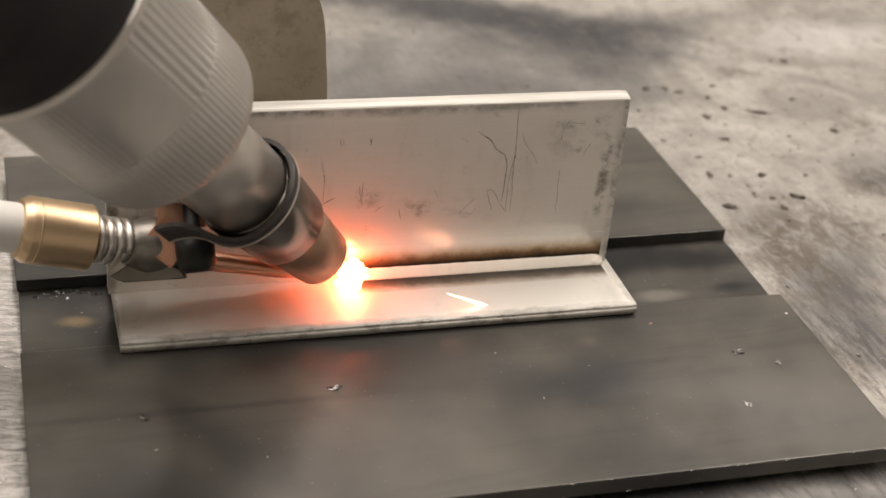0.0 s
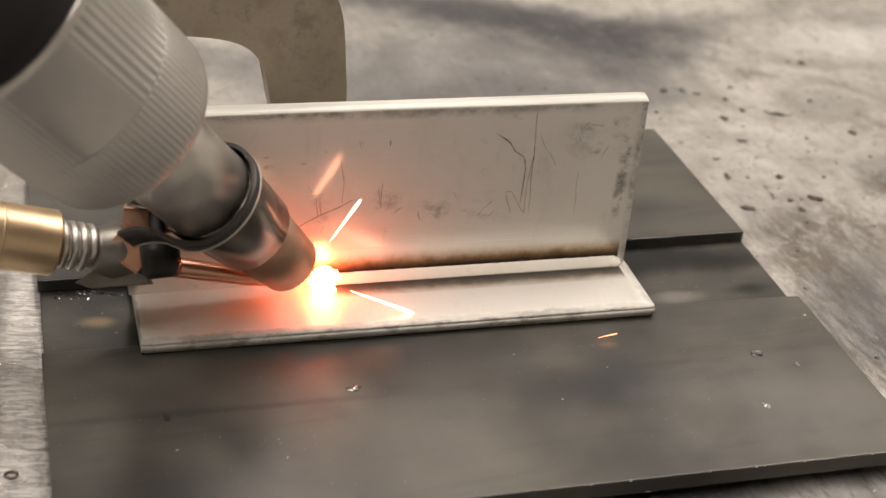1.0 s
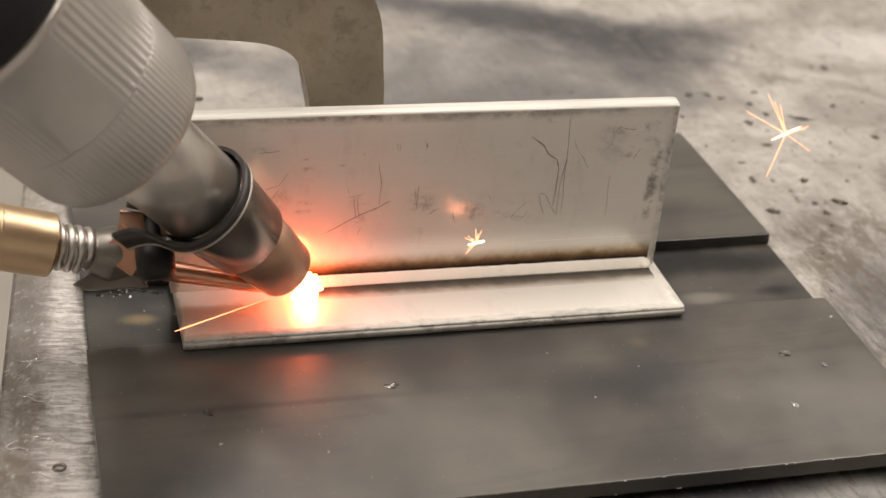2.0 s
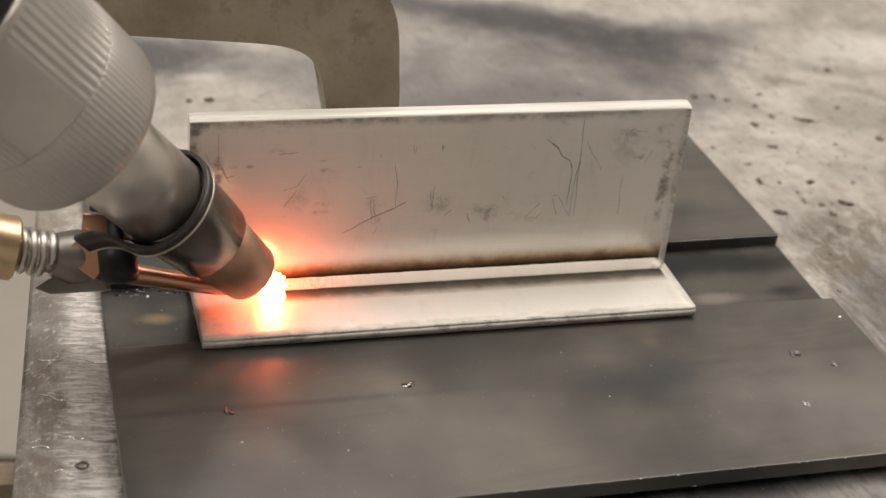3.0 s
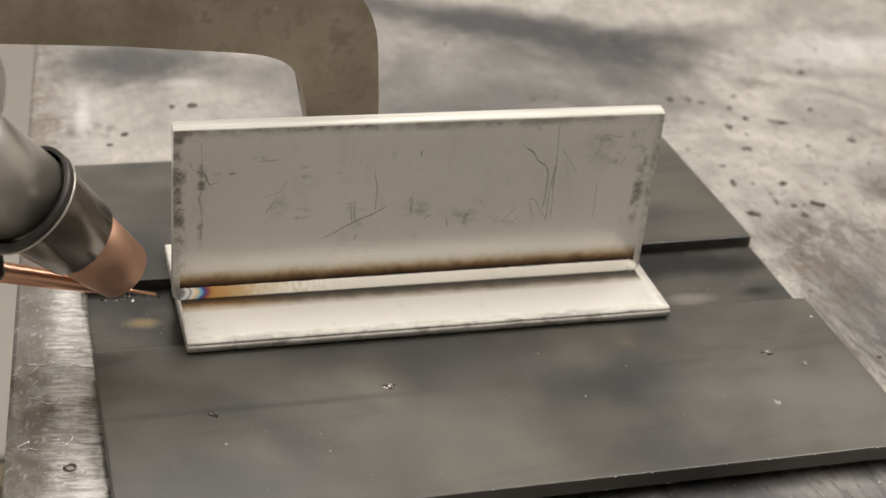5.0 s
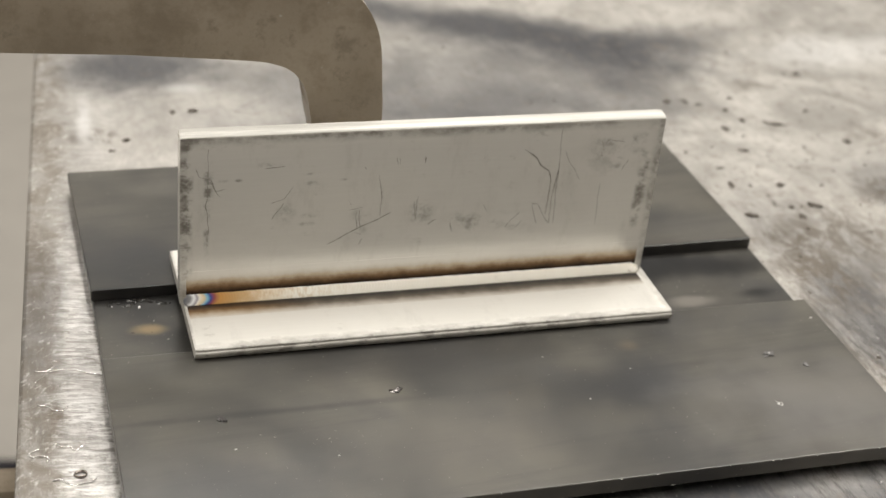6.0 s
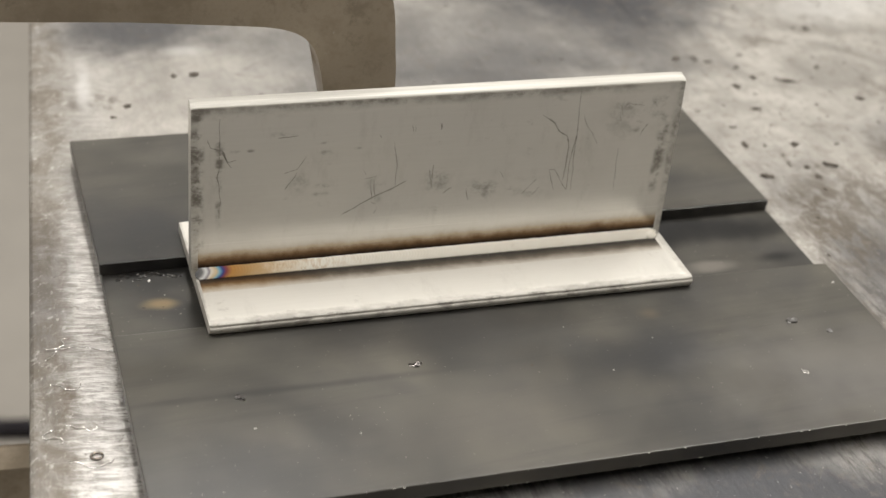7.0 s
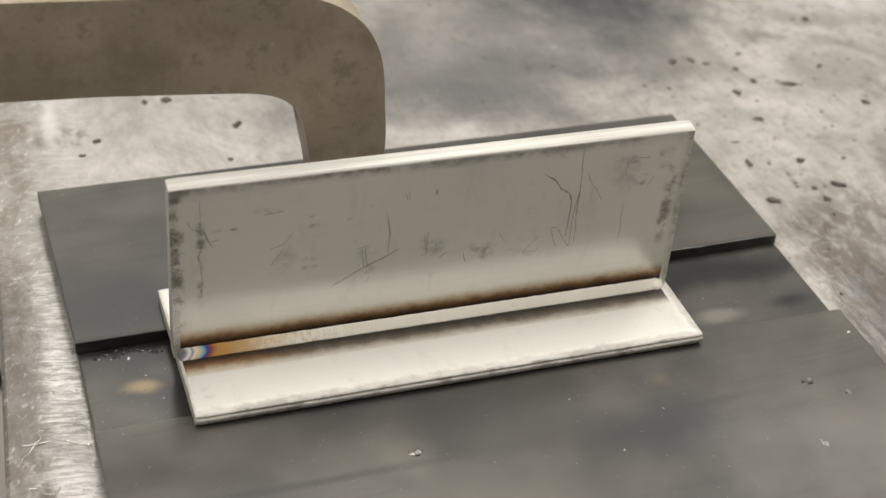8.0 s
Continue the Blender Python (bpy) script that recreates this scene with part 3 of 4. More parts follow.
MARKS = """49.5,32 53.5,33/51.5,32 52,25/52.5,32 53,25/51.5,24.5 53.5,23.5/43,21 52,25.5 62.5,30.5/58,43.5 59,36 59,29.5/25.5,36 29.5,37 32,41
26,30.5 29.5,36/23.5,47.5 27,47.5 29.5,48/3.5,48.5 4.5,45.5 8,44.5 9.5,41 12,41.5/7.5,44.5 10.5,39/7,54.5 7,39.5 6.5,36 7.5,28.5 7,22.5
69.5,34 70.5,27.5/74,25.5 76.5,27.5/63,49 63.5,46/64,49 64,46.5/71.5,49 72,47/53,20 54,22.5/53.5,46.5 54,45.5/49,35.5 50,33.5
103,49.5 107.5,46.5 109,44 112,42 113,38.5 113,31.5 112.5,26.5/114.5,57 115,46 115.5,23/115,42.5 114,30 114,23
116.5,48.5 119,43.5 122.5,38.5/129.5,36.5 130,29 130,22/107.5,30.5 109.5,30.5 114,23/107.5,30.5 110,23.5/99.5,23 104,28/103,22.5 105,25
72,49 72,46.5/70.5,35.5 70.5,28/74.5,26 77,27.5/81.5,26.5 82.5,22.5/128,51.5 129.5,48/128.5,48 129.5,45/136.5,40.5 138,44.5
130.5,51.5 136,50.5/91.5,31.5 93,29"""


def scratch(bm, pts, wide):
    """A thin wavering mark along points (x, z) on the upright's face."""
    line = []
    for (x0, z0), (x1, z1) in zip(pts, pts[1:]):
        n = max(2, int(math.hypot(x1 - x0, z1 - z0) / 0.8))
        line += [(x0 + (x1 - x0) * i / n, z0 + (z1 - z0) * i / n) for i in range(n)]
    line.append(pts[-1])
    left, right = [], []
    for i, (x, z) in enumerate(line):
        ux, uz = line[min(i + 1, len(line) - 1)][0] - line[max(i - 1, 0)][0], line[min(i + 1, len(line) - 1)][1] - line[max(i - 1, 0)][1]
        ln = math.hypot(ux, uz) or 1
        w = wide * (0.35 + 0.65 * abs(noise.noise((x * 0.7, z * 0.7, 3)) * 2)) * (0.3 if i in (0, len(line) - 1) else 1)
        j = 0.45 * noise.noise((x * 0.25, z * 0.25, 9))
        nx, nz = -uz / ln, ux / ln
        for side, row in ((1, left), (-1, right)):
            row.append(bm.verts.new(Vector((x + nx * (j + side * w), 24.27, z + nz * (j + side * w))) * MM))
    for i in range(len(line) - 1):
        bm.faces.new((left[i], left[i + 1], right[i + 1], right[i]))
    return bm


def sweep_x(bm, profile, x0, x1, step, waver):
    """A closed (y, z) profile in millimetres drawn along x, its skin wavering a little."""
    n, rows = int((x1 - x0) / step), []
    for i in range(n + 1):
        x = x0 + (x1 - x0) * i / n
        inset = 0.5 if i in (0, n) else 0.0
        ring = []
        for y, z in profile:
            w = waver * (noise.noise((x * 0.12, y * 0.8, z * 0.9)) + 0.6 * noise.noise((x * 0.7, y, z * 1.3)))
            ring.append(bm.verts.new(Vector((x, y + w + (inset if y < 1.5 else -inset if y > 54 else 0) * 0.6, z - (inset * 0.5 if z > 3.9 else 0))) * MM))
        rows.append(ring)
    m = len(profile)
    for a, b in zip(rows, rows[1:]):
        for k in range(m):
            bm.faces.new((a[k], a[(k + 1) % m], b[(k + 1) % m], b[k])).smooth = True
    bm.faces.new(rows[0]), bm.faces.new(rows[-1])
    for e in bm.edges:
        e.smooth = len(e.link_faces) == 2 and e.calc_face_angle(3) < 0.7 and max(f.calc_area() for f in e.link_faces) < 2e-5
    return bm


def sheared_plate(bm, x0, x1):
    """The base: its long edges rolled over by the shear above, a groove, and a bright torn lip below."""
    front = [(1.1, 0.0), (0.25, 0.35), (-0.35, 1.0), (-0.7, 1.7), (-0.85, 2.4), (-0.6, 2.85), (-0.1, 3.05), (-0.3, 3.3), (0.0, 3.62), (0.6, 3.86), (1.6, 3.98), (3.0, 4.0)]
    back = [(53.4, 4.0), (54.6, 3.8), (55.2, 3.2), (55.2, 0.6), (54.6, 0.0)]
    return sweep_x(bm, front + back, x0, x1, 1.5, 0.1)


def upright_plate(bm):
    """The upright: a flat face, a broad eased edge along the top front and a narrow one behind."""
    face = [(24.3, 4.0), (24.3, 58.0), (24.45, 58.3), (25.5, 58.75), (25.9, 58.85), (28.3, 59.15), (28.8, 58.9), (28.9, 58.3), (28.9, 4.0)]
    return sweep_x(bm, face, -0.9, 148.7, 2.0, 0.0)


PIECES = []


def workpiece():
    t = thing("tee_joint", "two stainless steel plates fillet-welded into an upright tee", "welded workpiece")
    part("base_plate", sheared_plate(bmesh.new(), 0.2, 149.6), BASE, t)
    up = part("upright_plate", leaned(upright_plate(bmesh.new())), UPRIGHT, t)
    for k, line in enumerate(MARKS.replace("\n", "/").split("/")):
        pts = [tuple(float(v) for v in p.split(",")) for p in line.split()]
        part("scratch", leaned(scratch(bmesh.new(), pts, 0.24 if k in (4, 20) else 0.14)), SCRATCH, up)
    part("weld_bead", bead_piece(bmesh.new(), 66.5, 145.5), BEAD, t, "straw-coloured finished fillet weld bead")
    tint_films(66.5, 146.5, t)
    lump = bmesh.new()
    bmesh.ops.create_icosphere(lump, subdivisions=3, radius=1.0)
    for v in lump.verts:
        v.co = Vector((145.3, 23.4, 5.0)) * MM + Vector((v.co.x * 2.0, v.co.y * 1.5, v.co.z * 0.75 + v.co.y * 1.0)) * MM * (1 + 0.45 * noise.noise(v.co * 2.6))
    for f in lump.faces:
        f.smooth = True
    part("weld_start", lump, BEAD, t)
    for a, b in zip(SEAM, SEAM[1:]):
        piece = part("weld_bead", bead_piece(bmesh.new(), b, a + 0.05), BEAD, t, "rippled weld bead with heat colours")
        PIECES.append((a, [piece, *tint_films(b, a, t)]))
    pit = bmesh.new()
    bmesh.ops.create_icosphere(pit, subdivisions=3, radius=1.0)
    for v in pit.verts:
        dent = 0.95 * math.exp(-3.5 * ((v.co.x - 0.2) ** 2 + v.co.y ** 2)) if v.co.z > 0 else 0
        v.co = Vector((2.2 + v.co.x * 2.2, 23.5 + v.co.y * 1.4, 4.85 + (v.co.z - dent) * 0.62 + v.co.y * 1.05)) * MM
    for f in pit.faces:
        f.smooth = True
    PIECES[-1][1].append(part("weld_crater", pit, BEAD, t, "bare silver crater at the end of the bead"))
    return t


def rounded(pts, n=4):
    """A smooth closed outline through points, by a Catmull-Rom curve; sharp where points lie far apart."""
    out = []
    for i, p in enumerate(pts):
        a, b, c = pts[i - 1], pts[(i + 1) % len(pts)], pts[(i + 2) % len(pts)]
        if math.hypot(b[0] - p[0], b[1] - p[1]) > 20 or p[1] < 30 or b[1] < 30:
            out.append(p)
            continue
        for k in range(n):
            t = k / n
            out.append(tuple(0.5 * (2 * p[q] + (b[q] - a[q]) * t + (2 * a[q] - 5 * p[q] + 4 * b[q] - c[q]) * t * t + (3 * p[q] - a[q] - 3 * b[q] + c[q]) * t ** 3) for q in (0, 1)))
    return out


def c_clamp():
    t = thing("c_clamp", "olive-brown painted cast steel clamp pressing on the base plate", "clamp")
    out = [(46, 12), (63.6, 12), (63.7, 50), (62.9, 62), (61.6, 75), (59, 83.2), (54.7, 89.6), (48.3, 94.6), (41, 97.6), (30, 99.2), (0, 101)]
    out += [(-60, 104), (-120, 105)] + arc_points(-128, 85, 22, 20, 90, 180, 6)
    out += [(-150, -80), (-140, -98), (-125, -104), (10, -100), (14, -92), (8, -84), (-105, -80), (-118, -70), (-122, -50)]
    out += [(-122, 58), (-118, 69), (-108, 76), (-95, 78.5), (-45, 75.8), (-14, 74.4), (8.3, 72.6), (24, 71.2), (31, 69.6), (35.4, 67.2), (38.6, 63.0), (40.3, 57.5), (41.6, 50.6), (44, 38)]
    out = rounded(out)
    part("frame", prism(bmesh.new(), out, 47.5, 60.5, 2.4, 3), CLAMP, t)
    part("anvil", lathe(bmesh.new(), [(4.0, 4.5), (4.0, 8.2), (6, 8.6), (11, 8.6), (13, 7.5)], (54.5, 46.5, 0)), SLEEVE, t, "round steel pressing pad")
    part("screw", lathe(bmesh.new(), [(-150, 6), (-36, 6), (-36, 9), (-30.5, 9), (-30.3, 4)], (-6, 54, 0), seg=32), SLEEVE, t)
    part("tommy_bar", tube_along(bmesh.new(), [(-36, 54, -144), (24, 54, -144)], 3), SLEEVE, t)
    return t


# ---------------------------------------------------------------- the torch
SHOT = Vector((0.637, 0.329, -0.697)).normalized()
BACK = -SHOT
WIRE = Vector((-0.93, -0.12, 0.28)).normalized()
BARREL = (BACK + Vector((0.0395, 0.0137, 0.043))).normalized()
FLAT = 364  # where the smooth flat of the barrel begins, in four-hundredths of a turn
OFFSET = (-3.5, -3.5, 4.3)  # how far the barrel's axis runs beside the pool


KEEL = ((-68.3, -10.7, 12.5), (-57.5, -10.2, 19.2), (-49.8, -14.9, 16.0), (-48.4, -16.6, 14.1), (-64.4, -12.7, 11.5))  # corners of the slab for the feed block's lower face
SIDE = BARREL.cross(Vector((0, 0, 1))).normalized()
UNDER = BARREL.cross(SIDE)


def strap(bm, s0, s1, radius, thick):
    """A strip of sheet steel bent round the barrel's axis, its end bent away into a tab."""
    path = []
    for k in range(49):
        a = radians(20 - 272 * k / 48)
        path.append(Vector((-1.0 + radius * math.cos(a), 0.6 + radius * math.sin(a))))
    path += [Vector(q) for q in ((1.6, 15.3), (4.2, 16.3), (6.4, 17.4), (8.6, 19.0), (10.4, 20.7), (11.2, 21.6))]
    rows = []
    for i, q in enumerate(path):
        way = (path[min(i + 1, len(path) - 1)] - path[max(i - 1, 0)]).normalized()
        out = Vector((-way.y, way.x))
        far = q + out * thick
        s2 = s1 + (4.2 * min(1.0, max(0, i - 44) / 7) if s1 - s0 > 1 else 0)
        rows.append([bm.verts.new((Vector(OFFSET) + BARREL * d + SIDE * e.x + UNDER * e.y) * MM) for d, e in ((s0, q), (s0, far), (s2, far), (s2, q))])
    for a, b in zip(rows, rows[1:]):
        for k in range(4):
            bm.faces.new((a[k], a[(k + 1) % 4], b[(k + 1) % 4], b[k])).smooth = k in (1, 3)
    bm.faces.new(rows[0]), bm.faces.new(rows[-1])
    return bm


def obox(bm, centre, u, v, half, bevel=0.0):
    """A box turned so that its x and y follow u and v, in millimetres."""
    u, v = Vector(u).normalized(), Vector(v)
    v = (v - u * v.dot(u)).normalized()
    w = u.cross(v)
    made = bmesh.ops.create_cube(bm, size=2.0)["verts"]
    for p in made:
        p.co = (Vector(centre) + u * (p.co.x * half[0]) + v * (p.co.y * half[1]) + w * (p.co.z * half[2])) * MM
    if bevel:
        bmesh.ops.bevel(bm, geom=list({e for p in made for e in p.link_edges}), offset=bevel * MM, segments=2, profile=0.5, affect="EDGES")
    return bm


def helix(bm, way, s0, s1, radius, turns, wire):
    """A coil round an axis through the origin."""
    q = Vector(way).normalized().to_track_quat("Z", "Y").to_matrix()
    n = int(turns * 20)
    return tube_along(bm, [q @ Vector((radius * math.cos(2 * math.pi * i / 20), radius * math.sin(2 * math.pi * i / 20), s0 + (s1 - s0) * i / n)) for i in range(n + 1)], wire, 8)


def arc_glow(bm):
    """The white-hot arc over the pool, lens glare built in: one uneven body of lobes and short spikes."""
    heart = Vector((1.1, -1.8, 1.9))
    lobes = [(Vector(p) - heart, q) for p, q in (((0.6, -0.6, 1.2), 3.0), ((1.8, -1.5, -0.2), 2.6), ((-0.2, -2.8, -0.4), 2.3), ((0.4, 0.6, 3.4), 1.9), ((3.1, -1.0, 2.0), 1.3),
                                                 ((1.7, -3.2, 4.6), 1.9), ((0.6, -3.6, 2.6), 2.2), ((4.8, -2.2, 2.6), 0.9), ((3.4, -3.4, 5.2), 0.8), ((3.3, -2.2, -0.6), 1.2), ((2.4, -3.2, -0.8), 1.2), ((0.8, -0.4, 4.2), 1.7), ((4.0, -1.6, 4.6), 0.8), ((0.4, -1.4, 4.8), 2.0), ((2.6, -0.8, 4.4), 1.4))]
    bmesh.ops.create_icosphere(bm, subdivisions=5, radius=1.0)
    for v in bm.verts:
        way, far = v.co.normalized(), 1.2
        for p, q in lobes:
            along = p.dot(way)
            side = q * q - (p - way * along).length_squared
            if side > 0:
                far = max(far, along + math.sqrt(side))
        v.co = (heart + way * far * (1 + 0.25 * noise.noise(way * 4.5))) * MM
    return bm


def torch():
    """The laser welding head; its origin is the point on the seam at which it aims."""
    t = thing("welding_torch", "hand-held laser welding head with copper nozzle and wire feed", "welding torch")
    b = tuple(BARREL)
    o = OFFSET
    part("nozzle", lathe(bmesh.new(), [(28, 6.6), (14, 5.2), (11.2, 5.4), (10.6, 6.4), (10.6, 8.1), (11.2, 8.7), (19, 9.5), (29.4, 10.3), (30, 9)], o, b, 64), COPPER, t, "dull heat-stained copper nozzle")
    part("sleeve", lathe(bmesh.new(), [(29.2, 9), (29.4, 10.9), (30, 11.6), (47, 13.3), (51, 13.5), (51.2, 11)], o, b, 64), SLEEVE, t, "dark grey steel sleeve")
    band = part("clamp_strap", strap(bmesh.new(), 50.6, 53.2, 14.2, 1.1), STRAP, t, "dark sheet-steel strap round the neck that holds the wire feed")
    part("rim", strap(bmesh.new(), 50.1, 50.7, 14.15, 1.25), LIT_RIM, band, "cut edge of the strap, coloured pale as if lit")
    part("neck", lathe(bmesh.new(), [(50.9, 10), (51.0, 12.5), (66, 12.7), (66.5, 12.8), (86, 13.0)], o, b, 64), TUBE, t)
    # Fine ribs round the front, coarser grooves and smooth milled flats behind them.
    def fine(s, k):
        return (0.0, 0.13, 0.26, 0.13)[k % 4] * min(1.0, max(0.0, (s - 83.2) / 3))

    def milled(s, k):
        if not 105.6 < s < 131.6:
            return 0.0
        sector = (k - FLAT) % 400
        if sector < 46:
            return 0.42 * math.sin(math.pi * sector / 46)
        if sector < 110 or 200 < sector < 290:
            return (0.0, 0.1, 0.36, 0.48, 0.36, 0.1)[k % 6]
        return (0.0, 0.12, 0.24, 0.12)[k % 4] if sector > 350 else 0.3

    barrel = part("barrel", lathe(bmesh.new(), [(81.8, 11), (81.9, 15), (82.1, 17.5), (82.7, 19.8), (83.8, 21.7), (85.4, 23.2), (87.4, 24.2), (89.6, 24.8), (96, 25.1), (104.8, 25.35), (105.2, 25.1), (105.3, 20)], o, b, 400, ribs=fine), ALU, t, "turned aluminium barrel with fine ribs and milled flats")
    part("milled_band", lathe(bmesh.new(), [(105, 20), (105.1, 25.2), (105.5, 25.4), (105.8, 25.4), (131.4, 26.1), (132.4, 26.2), (132.8, 25.8), (133, 20)], o, b, 400, ribs=milled), ALU, barrel)
    part("lock_ring", lathe(bmesh.new(), [(132.4, 20), (132.6, 26.6), (133, 27.3), (133.8, 27.5), (135.4, 26.6), (135.6, 20)], o, b, 96), TUBE, barrel)
    part("grip", lathe(bmesh.new(), [(135.2, 20), (135.4, 27.0), (137, 28.6), (142, 30.0), (340, 34), (344, 20)], o, b, 64), BLACK, t, "black rubber grip")
    w = tuple(WIRE)
    lift = (0, 1.0, 1.6)
    nut = part("wire_nut", lathe(bmesh.new(), [(76.5, 5), (76.6, 8.3), (77.1, 8.8), (77.11, 8.8), (93.6, 8.8), (93.61, 8.8), (95.6, 7.7), (95.61, 7.7), (95.8, 5)], lift, w, 64), BRASS, t, "turned brass hose nut")
    part("groove", lathe(bmesh.new(), [(91.2, 8.4), (91.3, 8.9), (91.8, 8.9), (91.9, 8.4)], lift, w, 64), BRASS, nut)
    part("feed_hose", lathe(bmesh.new(), [(95, 4), (95.2, 6.3), (96.4, 6.6), (300, 6.6), (300, 3)], lift, w, 48), WHITE, t, "white plastic wire hose")
    thread = part("threaded_stub", lathe(bmesh.new(), [(62, 4), (62, 5.2), (78, 5.2), (78, 4)], lift, w, 48), TUBE, t)
    coil = helix(bmesh.new(), w, 67.2, 76.0, 5.6, 3.5, 1.05)
    for v in coil.verts:
        v.co += Vector(lift) * MM
    part("thread", coil, TUBE, thread)
    part("hex_block", lathe(bmesh.new(), [(50.5, 4), (50.6, 7.4), (51.2, 8.0), (51.21, 8.0), (61.0, 8.0), (61.01, 8.0), (65.6, 6.2), (66.4, 5.8), (66.5, 4)], lift, w, 40), HEXED, t, "grey turned steel feed block")
    part("copper_cheek", obox(bmesh.new(), (-53.0, -9.6, 21.6), (0.62, -0.3, -0.42), (0.05, -0.5, -0.85), (4.6, 4.4, 3.4), 0.5), BRIGHT_COPPER, t, "bright copper clamping block of the wire feed")
    part("copper_cheek", obox(bmesh.new(), (-48.5, -5.6, 27.6), (0.9, -0.1, -0.1), (0.05, -0.5, -0.85), (6.0, 2.4, 3.4), 0.5), COPPER, t)
    # Added slab that stands in for the lower face of the feed block.
    keel = bmesh.new()
    low = [keel.verts.new(Vector(p) * MM) for p in KEEL]
    high = [keel.verts.new((Vector(p) + Vector((0.8, 2.4, -1.5))) * MM) for p in KEEL]
    keel.faces.new(low), keel.faces.new(high[::-1])
    for k in range(5):
        keel.faces.new((low[k], low[(k + 1) % 5], high[(k + 1) % 5], high[k]))
    bmesh.ops.bevel(keel, geom=list(keel.edges), offset=0.35 * MM, segments=1, affect="EDGES")
    part("block_face_slab", keel, HEXED, t, "dark polished steel slab standing in for the feed block's lower face")
    guide = part("wire_guide", lathe(bmesh.new(), [(12, 1.0), (12.2, 1.5), (20, 2.3), (40, 2.9), (55, 3.1), (55.2, 1)], way=w, seg=24), BRIGHT_COPPER, t, "bright copper wire guide tube")
    part("filler_wire", lathe(bmesh.new(), [(0.5, 0.5), (14, 0.55), (14.2, 0.3)], way=w, seg=10), BRIGHT_COPPER, guide)
    axis = Vector((-0.06, 0.52, 0.85)).normalized()
    part("bracket_tab", obox(bmesh.new(), (-42.8, -8.0, 32.2), (17, -6.5, -1.5), axis, (9.5, 1.0, 5.0), 0.5), STRAP, t)
    screw = part("cap_screw", lathe(bmesh.new(), [(0, 2.6), (1.8, 2.6), (1.9, 2.3), (0.2, 2.5), (-0.3, 3.3), (-0.1, 4.0), (0.5, 4.7), (1.6, 5.2), (8.8, 5.2), (9.2, 4.4), (9.0, 2), (18, 2)], (-45.6, -18.4, 17.3), tuple(axis), 40), SCREW, t, "black socket-head cap screw")
    # A flush black hexagon stands for the shade inside the socket.
    part("socket_shade", lathe(bmesh.new(), [(-0.32, 0.5), (-0.32, 2.5), (0.3, 2.5), (0.3, 0.5)], (-45.6, -18.4, 17.3), tuple(axis), 6, smooth=False), BLACK, screw)
    arc = part("welding_arc", arc_glow(bmesh.new()), ARC, t, "blinding white-hot welding arc with its glare built into the shape")
    return t, arc


# ---------------------------------------------------------------- debris
def crumb(name, at, size, material, label, seed, stretch=1.0, turn=0.0):
    """A small jagged crumb lying at a place in millimetres."""
    bm = bmesh.new()
    bmesh.ops.create_icosphere(bm, subdivisions=2, radius=1.0)
    for v in bm.verts:
        n = noise.noise(v.co * 2.6 + Vector((seed * 3.7, 0, 0)))
        v.co *= 0.85 + 1.1 * n
        v.co = Vector((v.co.x * stretch, v.co.y, max(v.co.z, -0.25) * 0.4 + 0.13)) * size * MM
    low = min(v.co.z for v in bm.verts)
    for v in bm.verts:
        v.co.z -= low
    ob = part(name, bm, material)
    ob.matrix_basis = pose(at[0] * MM, at[1] * MM, at[2] * MM, 0, 0, turn)
    return tagged(ob, label, "debris", "debris on the bench")


def curl(at, turn, material, size, seed):
    """A thin curled shaving of metal."""
    rng = random.Random(seed)
    pts, a = [], rng.uniform(-1, 1)
    x = y = 0.0
    bend = 0.0
    for i in range(24):
        pts.append((x, y, 0.3 + 0.25 * math.sin(i * 0.4 + seed)))
        bend = 0.72 * bend + rng.uniform(-0.4, 0.4)
        a = a * 0.9 + bend
        x, y = x + size * math.cos(a), y + size * math.sin(a)
    ob = part("metal_shaving", tube_along(bmesh.new(), pts, 0.17, 6), material)
    ob.matrix_basis = pose(at[0] * MM, at[1] * MM, at[2] * MM, 0, 0, turn)
    return tagged(ob, "thin curled bright metal shaving on the bench", "shaving", "shavings on the bench")


